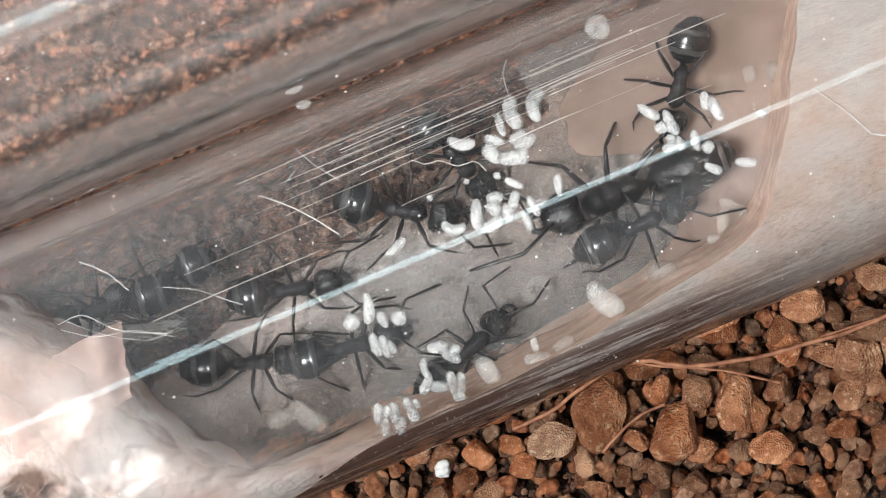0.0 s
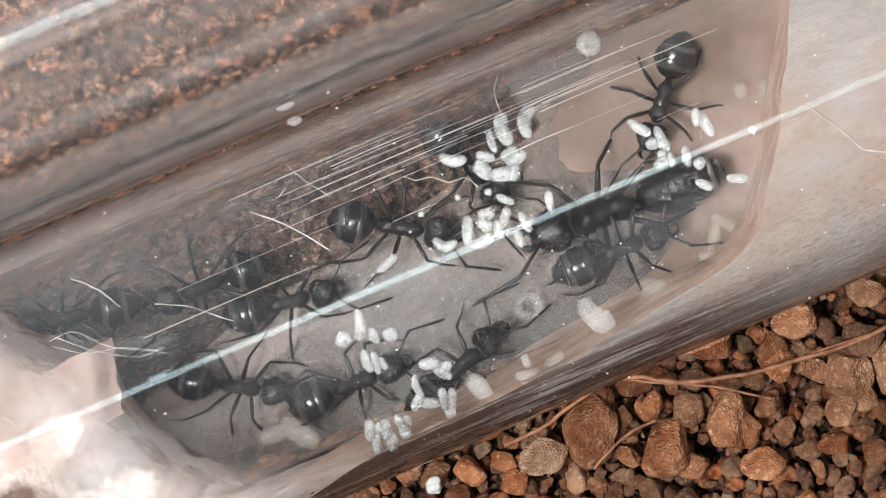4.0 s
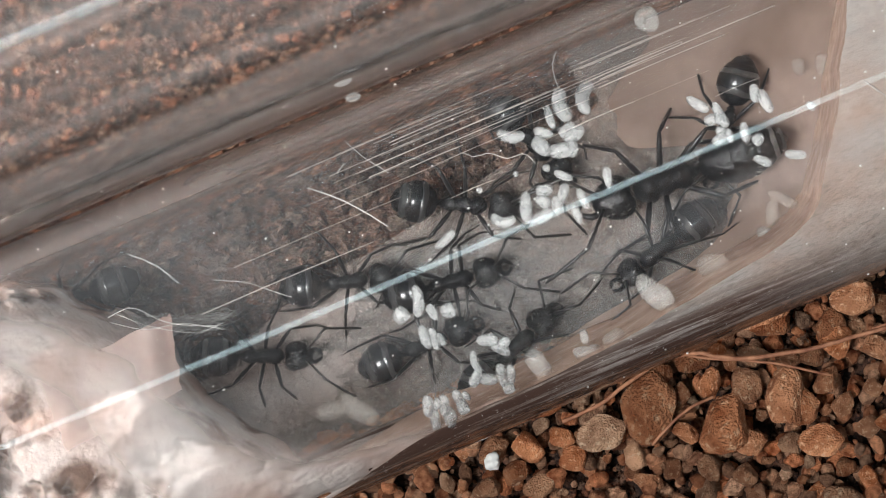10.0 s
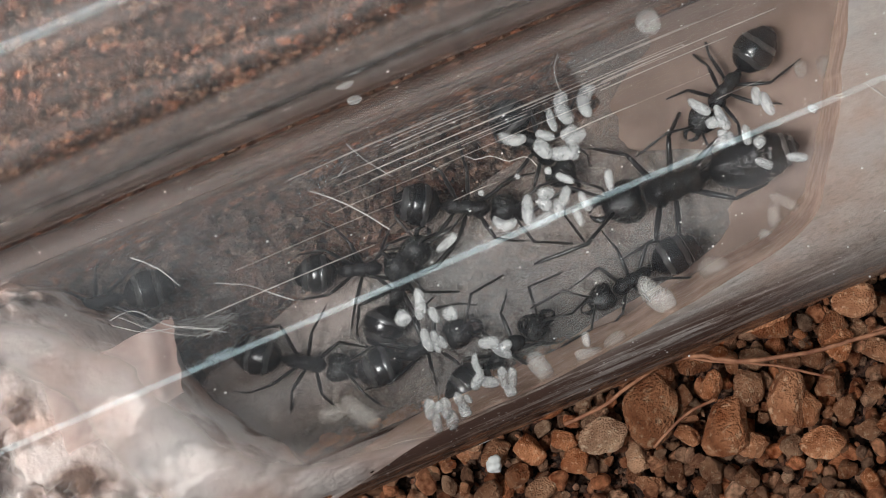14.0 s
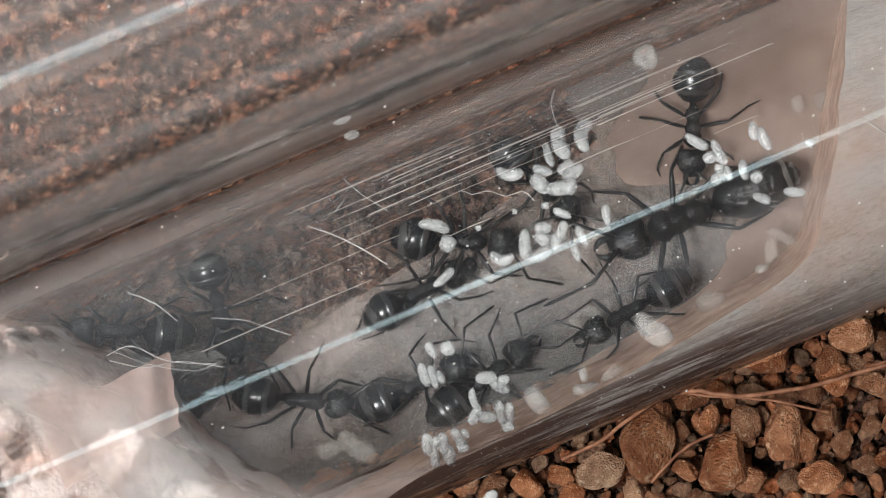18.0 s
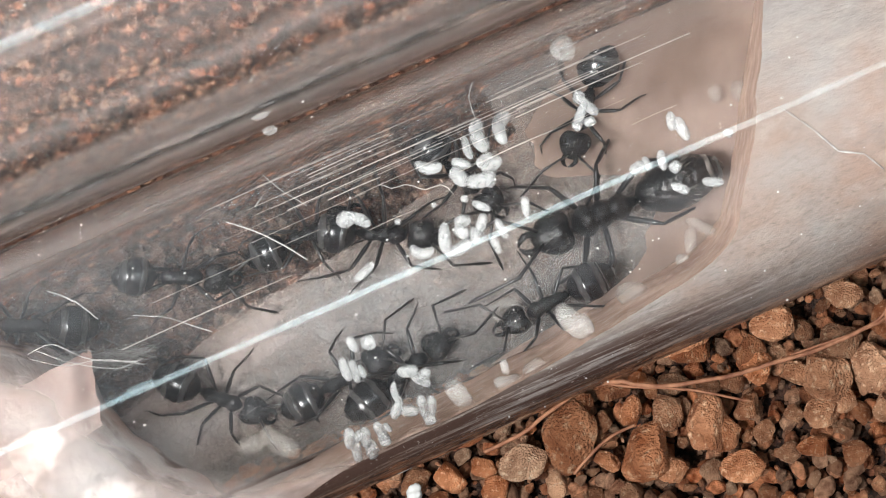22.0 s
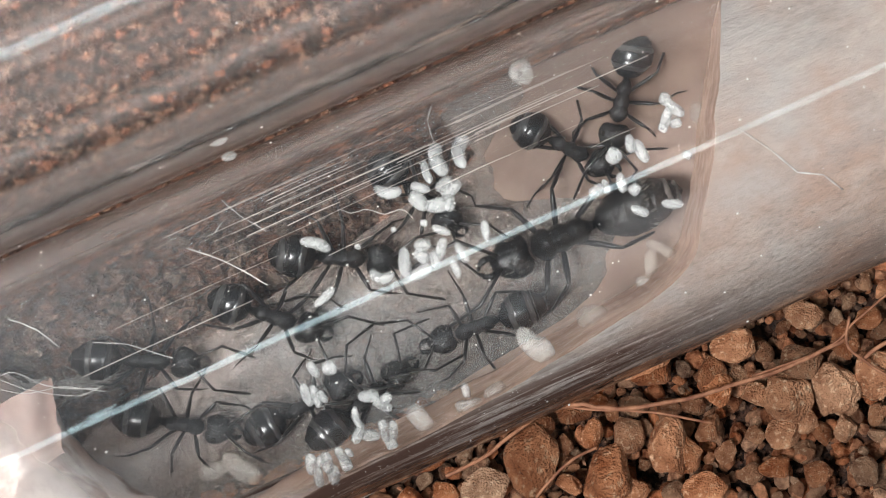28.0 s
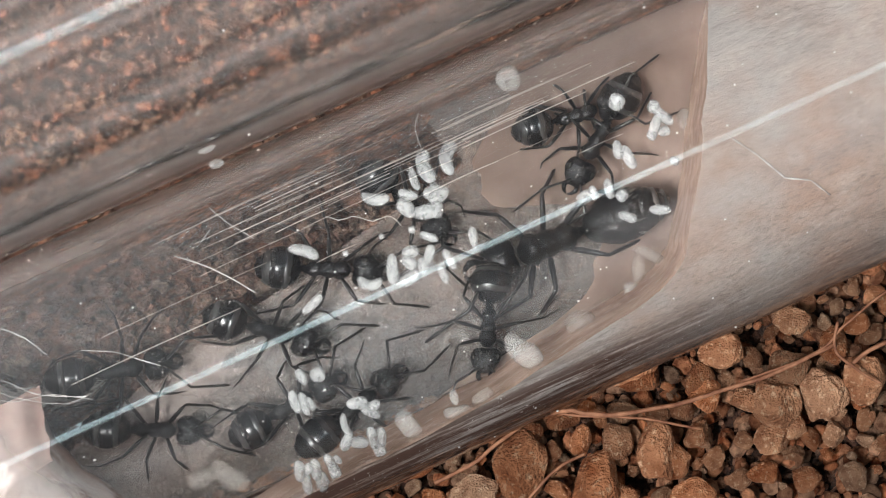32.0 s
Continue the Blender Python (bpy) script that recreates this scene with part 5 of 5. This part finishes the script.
carry("white ant egg carried along the tube", 1.34, 0.54, -0.35, [(0, -1.19, -4.13, 13.94, 0, 9, -86), (16.4, -1.19, -4.13, 13.94, 0, 9, -86), (17, -1.64, -2.37, 13.91, 0, 0, -100), (18, -0.29, 0.34, 13.4, 0, 0, -10), (19, -0.21, 0.37, 13.4, 0, 0, -15), (25, -0.19, 0.41, 13.39, 0, 0, -15), (28, -0.21, 0.4, 13.39, 0, 0, -15), (32, -0.2, 0.39, 13.39, 0, 0, -15)])
carry("white ant egg carried along the tube", 0.77, 0.73, 0, [(0, -1.8, -4.71, 13.81, 0, -5, 47), (16.4, -1.8, -4.71, 13.81, 0, -5, 47), (17, -1.79, -3.24, 13.95, 0, 0, 30), (18, 0.26, -0.27, 13.68, 0, 0, 60), (19, 0.04, -1.44, 13.89, 0, 0, 40), (20, 0.05, -1.43, 13.89, 0, 0, 30), (21, -0.04, -1.71, 13.91, 0, 0, 30), (22, -0.66, 0.45, 13.29, 0, 0, 30), (23, 1.31, 2.84, 12.36, 0, 0, 40), (24, 5.51, 5.27, 11.8, 0, 0, 60), (25, 9.34, 5.48, 12.88, 0, 0, 60), (27.5, 11.94, 3.64, 13.89, 0, 0, 60), (28, 12.36, 4.01, 13.86, 0, 0, 50), (30, 11.41, 7.24, 12.28, 0, 0, 60), (32, 13.14, 6.43, 13.23, 0, 0, 60)])
carry("white ant egg in a clump carried by an ant", 1.15, 0.49, 0.1, [(0, 10.71, 4.04, 13.82, 0, -12, -28), (20.3, 10.71, 4.04, 13.82, 0, -12, -28), (21, 11.83, 3.85, 13.85, 0, 0, -110), (22, 9.35, 4.72, 13.28, 0, 0, -110), (23, 9.88, 5.17, 13.17, 0, 0, -110), (24, 13.29, 6.31, 13.31, 0, 0, -110), (25, 14.1, 5.97, 13.57, 0, 0, -110), (27.5, 14.6, 5.23, 13.81, 0, 0, -110), (28, 14.67, 5.58, 13.75, 0, 0, -110), (32, 14.72, 5.5, 13.77, 0, 0, -110)])
carry("white ant egg in a clump carried by an ant", 1.22, 0.49, 0.1, [(0, 11.64, 3.61, 13.97, 0, -9, -60), (20.3, 11.64, 3.61, 13.97, 0, -9, -60), (21, 12.1, 4.29, 13.79, 0, 0, -40), (22, 9.63, 5.16, 13.13, 0, 0, -40), (23, 10.16, 5.61, 13.01, 0, 0, -40), (24, 13.58, 6.74, 13.17, 0, 0, -40), (25, 14.38, 6.41, 13.46, 0, 0, -40), (27.5, 14.88, 5.67, 13.75, 0, 0, -40), (28, 14.95, 6.01, 13.67, 0, 0, -40), (32, 15.01, 5.93, 13.69, 0, 0, -40)])
carry("white ant egg in a clump carried by an ant", 0.6, 0.54, 0, [(0, 11.2, 3.39, 13.98, 0, -1, 19), (20.3, 11.2, 3.39, 13.98, 0, -1, 19), (21, 11.74, 4.59, 13.68, 0, 0, 60), (22, 9.28, 5.45, 12.89, 0, 0, 60), (23, 9.81, 5.9, 12.75, 0, 0, 60), (24, 13.23, 7.04, 12.94, 0, 0, 60), (25, 14.03, 6.71, 13.28, 0, 0, 60), (27.5, 14.52, 5.97, 13.63, 0, 0, 60), (28, 14.6, 6.31, 13.53, 0, 0, 60), (32, 14.65, 6.24, 13.56, 0, 0, 60)])
carry("white ant egg in a clump carried by an ant", 0.57, 0.44, 0, [(0, 11.57, 3.47, 14.03, 0, -8, -61), (20.3, 11.57, 3.47, 14.03, 0, -8, -61), (21, 12.15, 3.6, 13.9, 0, 0, 20), (22, 9.67, 4.47, 13.44, 0, 0, 20), (23, 10.19, 4.92, 13.34, 0, 0, 20), (24, 13.6, 6.06, 13.47, 0, 0, 20), (25, 14.41, 5.72, 13.68, 0, 0, 20), (27.5, 14.92, 4.98, 13.88, 0, 0, 20), (28, 14.99, 5.32, 13.83, 0, 0, 20), (32, 15.04, 5.24, 13.84, 0, 0, 20)])
carry("white ant egg in a clump carried by an ant", 0.47, 0.44, 0, [(0, 11.61, 2.97, 14.09, 0, -2, -5), (20.3, 11.61, 2.97, 14.09, 0, -2, -5), (21, 11.62, 3.44, 13.89, 0, 0, -30), (22, 9.14, 4.31, 13.41, 0, 0, -30), (23, 9.66, 4.76, 13.32, 0, 0, -30), (24, 13.07, 5.9, 13.44, 0, 0, -30), (25, 13.88, 5.56, 13.67, 0, 0, -30), (27.5, 14.39, 4.82, 13.87, 0, 0, -30), (28, 14.46, 5.16, 13.81, 0, 0, -30), (32, 14.51, 5.09, 13.83, 0, 0, -30)])

# ---- hairs, marks and dust on the glass ----
tagged(part("fibre", rope(smooth_line([(-5.59, 0.28, 12.36), (-4.13, -0.17, 13.14), (-2.26, -1.14, 13.92)]), 0.028, 6), web_mat), "pale stiff hair stuck inside the glass", "fibre")
tagged(part("fibre", rope(smooth_line([(-4.02, 2.14, 10.99), (-3.15, 1.51, 12.18), (-2.22, 0.99, 12.92)]), 0.02, 6), web_mat), "pale fine hair stuck inside the glass", "fibre")
tagged(part("fibre", rope(smooth_line([(0.82, 1.86, 13.19), (1.45, 1.74, 13.40), (2.04, 1.89, 13.45), (2.74, 1.68, 13.68), (3.45, 1.88, 13.72), (3.91, 1.52, 13.91)]), 0.02, 6), web_mat), "pale wavy fibre inside the tube", "fibre")
tagged(part("fibre", rope(smooth_line([(4.95, 5.94, 10.99), (4.78, 5.29, 11.74), (4.96, 4.54, 12.54)]), 0.022, 6), web_mat), "short pale hair on the glass", "fibre")
tagged(part("fibre", rope(smooth_line([(-13.19, -2.55, 11.97), (-11.99, -2.96, 12.78), (-11.04, -3.59, 13.42)]), 0.028, 6), web_mat), "pale cotton fibre inside the glass", "fibre")
tagged(part("fibre", rope(smooth_line([(-9.61, -3.44, 13.63), (-8.19, -3.52, 13.88), (-6.31, -4.05, 14.18)]), 0.02, 6), web_mat), "pale cotton fibre inside the glass", "fibre")
tagged(part("fibre", rope(smooth_line([(-14.01, -5.01, 13.49), (-12.94, -4.65, 13.54), (-11.51, -5.17, 13.95), (-9.39, -5.25, 14.16)]), 0.02, 6), web_mat), "white cotton strand pulled from the wad", "fibre")
tagged(part("fibre", rope(smooth_line([(-13.89, -5.23, 13.62), (-12.46, -5.46, 13.92), (-10.80, -5.20, 14.04), (-9.15, -5.40, 14.20)]), 0.015, 6), web_mat), "white cotton strand pulled from the wad", "fibre")
tagged(part("fibre", rope(smooth_line([(-13.65, -4.89, 13.51), (-12.23, -5.32, 13.91), (-10.33, -5.56, 14.15), (-9.20, -5.13, 14.16)]), 0.015, 6), web_mat), "white cotton strand pulled from the wad", "fibre")
tagged(part("fibre", rope(smooth_line([(-4.34, 0.92, 12.26), (-4.05, 1.29, 12.01)]), 0.03, 6), web_mat), "short pale scratch mark on the glass", "fibre")
# a fluffy tuft of cotton pulled out over the floor
tuft_at = [Vector(p) for p in ((-14.31, -5.26, 2.98), (-12.20, -5.56, 2.66), (-9.71, -5.06, 2.56))]
rnd = random.Random(77)
bm = bmesh.new()
for _ in range(460):
    u = rnd.uniform(0, 2.0)
    c = tuft_at[int(u)].lerp(tuft_at[int(u) + 1], u - int(u)) + Vector((rnd.gauss(0, 0.2), rnd.gauss(0, 0.24), rnd.uniform(-0.5, 0.2)))
    d = (tuft_at[2] - tuft_at[0]).normalized() * rnd.uniform(0.4, 1.2) + Vector((rnd.gauss(0, 0.25), rnd.gauss(0, 0.35), rnd.gauss(0, 0.15)))
    rope(smooth_line([c - d * 0.5, c + Vector((rnd.gauss(0, 0.1), rnd.gauss(0, 0.1), 0)), c + d * 0.5], 4), rnd.uniform(0.005, 0.010), 4, bm=bm)
tagged(part("cotton_tuft", bm, web_mat), "white fluffy cotton tuft pulled from the wad", "cotton")


def on_glass(s, a, lift=0.0, offset=0.0):
    """A place in tube space on the outer glass, a radians from the top."""
    return Vector((s, math.sin(a) * (RO + lift), math.cos(a) * (RO + lift)))


for x, y, z, turn, a, b in ((-4.29, 5.14, 10.5, 20, 0.42, 0.22), (-3.86, 4.46, 10.5, 15, 0.34, 0.2)):
    bm = bmesh.new()
    bmesh.ops.create_icosphere(bm, subdivisions=3, radius=1, matrix=Matrix.Diagonal((a, b, 0.05, 1)))
    tagged(part("water_mark", bm, larva_mat, None, "", at(x, y, z, 0, 0, turn)), "dried oval water mark where the two tubes touch", "water mark")
rnd = random.Random(5)
for owner in (tube, tube_empty):
    # thin pale rods drawn for scratches and for reflected light streaks alike
    for k in range(34 if owner is tube else 14):
        a = rnd.gauss(0.62, 0.085) if k % 6 else rnd.uniform(0.2, 0.5)
        s0, ln = (rnd.uniform(-5, 9) if k % 6 else rnd.uniform(-18, 14)), rnd.uniform(2, 9)
        bm = rope([on_glass(s0 + ln * u, a + 0.004 * math.sin(u * 3), 0.003) for u in (0, 0.25, 0.5, 0.75, 1)], rnd.choice((0.006, 0.009, 0.013, 0.022)), 5)
        part("scratch", bm, scratch_streak_mat, owner, "fine pale streak along the glass, for scratches and reflected lines")
    bm = bmesh.new()
    for k in range(760):
        p = on_glass(rnd.uniform(-26, 28), rnd.gauss(0.2, 0.75) if k < 260 else rnd.gauss(-0.95, 0.16) if k < 520 else rnd.gauss(0.7, 0.28), 0.01)
        r = rnd.choice((0.015, 0.02, 0.025, 0.035, 0.05) if k < 260 else (0.008, 0.011, 0.015))
        bmesh.ops.create_icosphere(bm, subdivisions=1, radius=r, matrix=Matrix.Translation(p) @ Matrix.Diagonal((rnd.uniform(0.7, 1.6), 1, 0.6, 1)))
    part("dust_specks", bm, dust_mat, owner, "white dust specks on the glass")["kind"] = "stuff"



# ---- movement ----
def gait(leg, k, rows):
    """Steps of one leg while its ant moves: the hip swings in turn with the others."""
    rest = leg.matrix_basis.copy()
    out, phase, count = [], 0.0, 0
    for a, b in zip(rows, rows[1:]):
        span = b[0] - a[0]
        way = math.dist(a[1:4], b[1:4]) + abs(b[6] - a[6]) * 0.02
        n = max(1, int(span / 0.25)) if way / span > 0.35 else 1
        for i in range(n):
            amp = min(18.0, 14.0 * way / span) if way / span > 0.35 else 3.0
            swing = amp * math.sin(phase + (k % 2) * math.pi + (k // 2) * 2.1)
            out.append((a[0] + span * i / n, rest @ pose(0, 0, 0, 0, 0, swing)))
            phase += 1.9
    out.append((rows[-1][0], rest @ pose(0, 0, 0)))
    return out


def motions():
    for n, (who, legs, rows) in enumerate(CREW):
        walk(who, [(r[0], at(*r[1:])) for r in rows])
        for k, leg in enumerate(legs):
            walk(leg, gait(leg, k, rows))
        feelers = [o for o in who.children_recursive if o.name.startswith("antenna")]
        rnd = random.Random(100 + n)
        for feeler in feelers:
            rest = feeler.matrix_basis.copy()
            walk(feeler, [(t, rest @ pose(0, 0, 0, 0, rnd.uniform(-8, 8), rnd.uniform(-14, 14))) for t in [i * 1.6 for i in range(21)]])
    for ob, rows in CARRIED:
        walk(ob, [(r[0], at(*r[1:])) for r in rows])


motions()
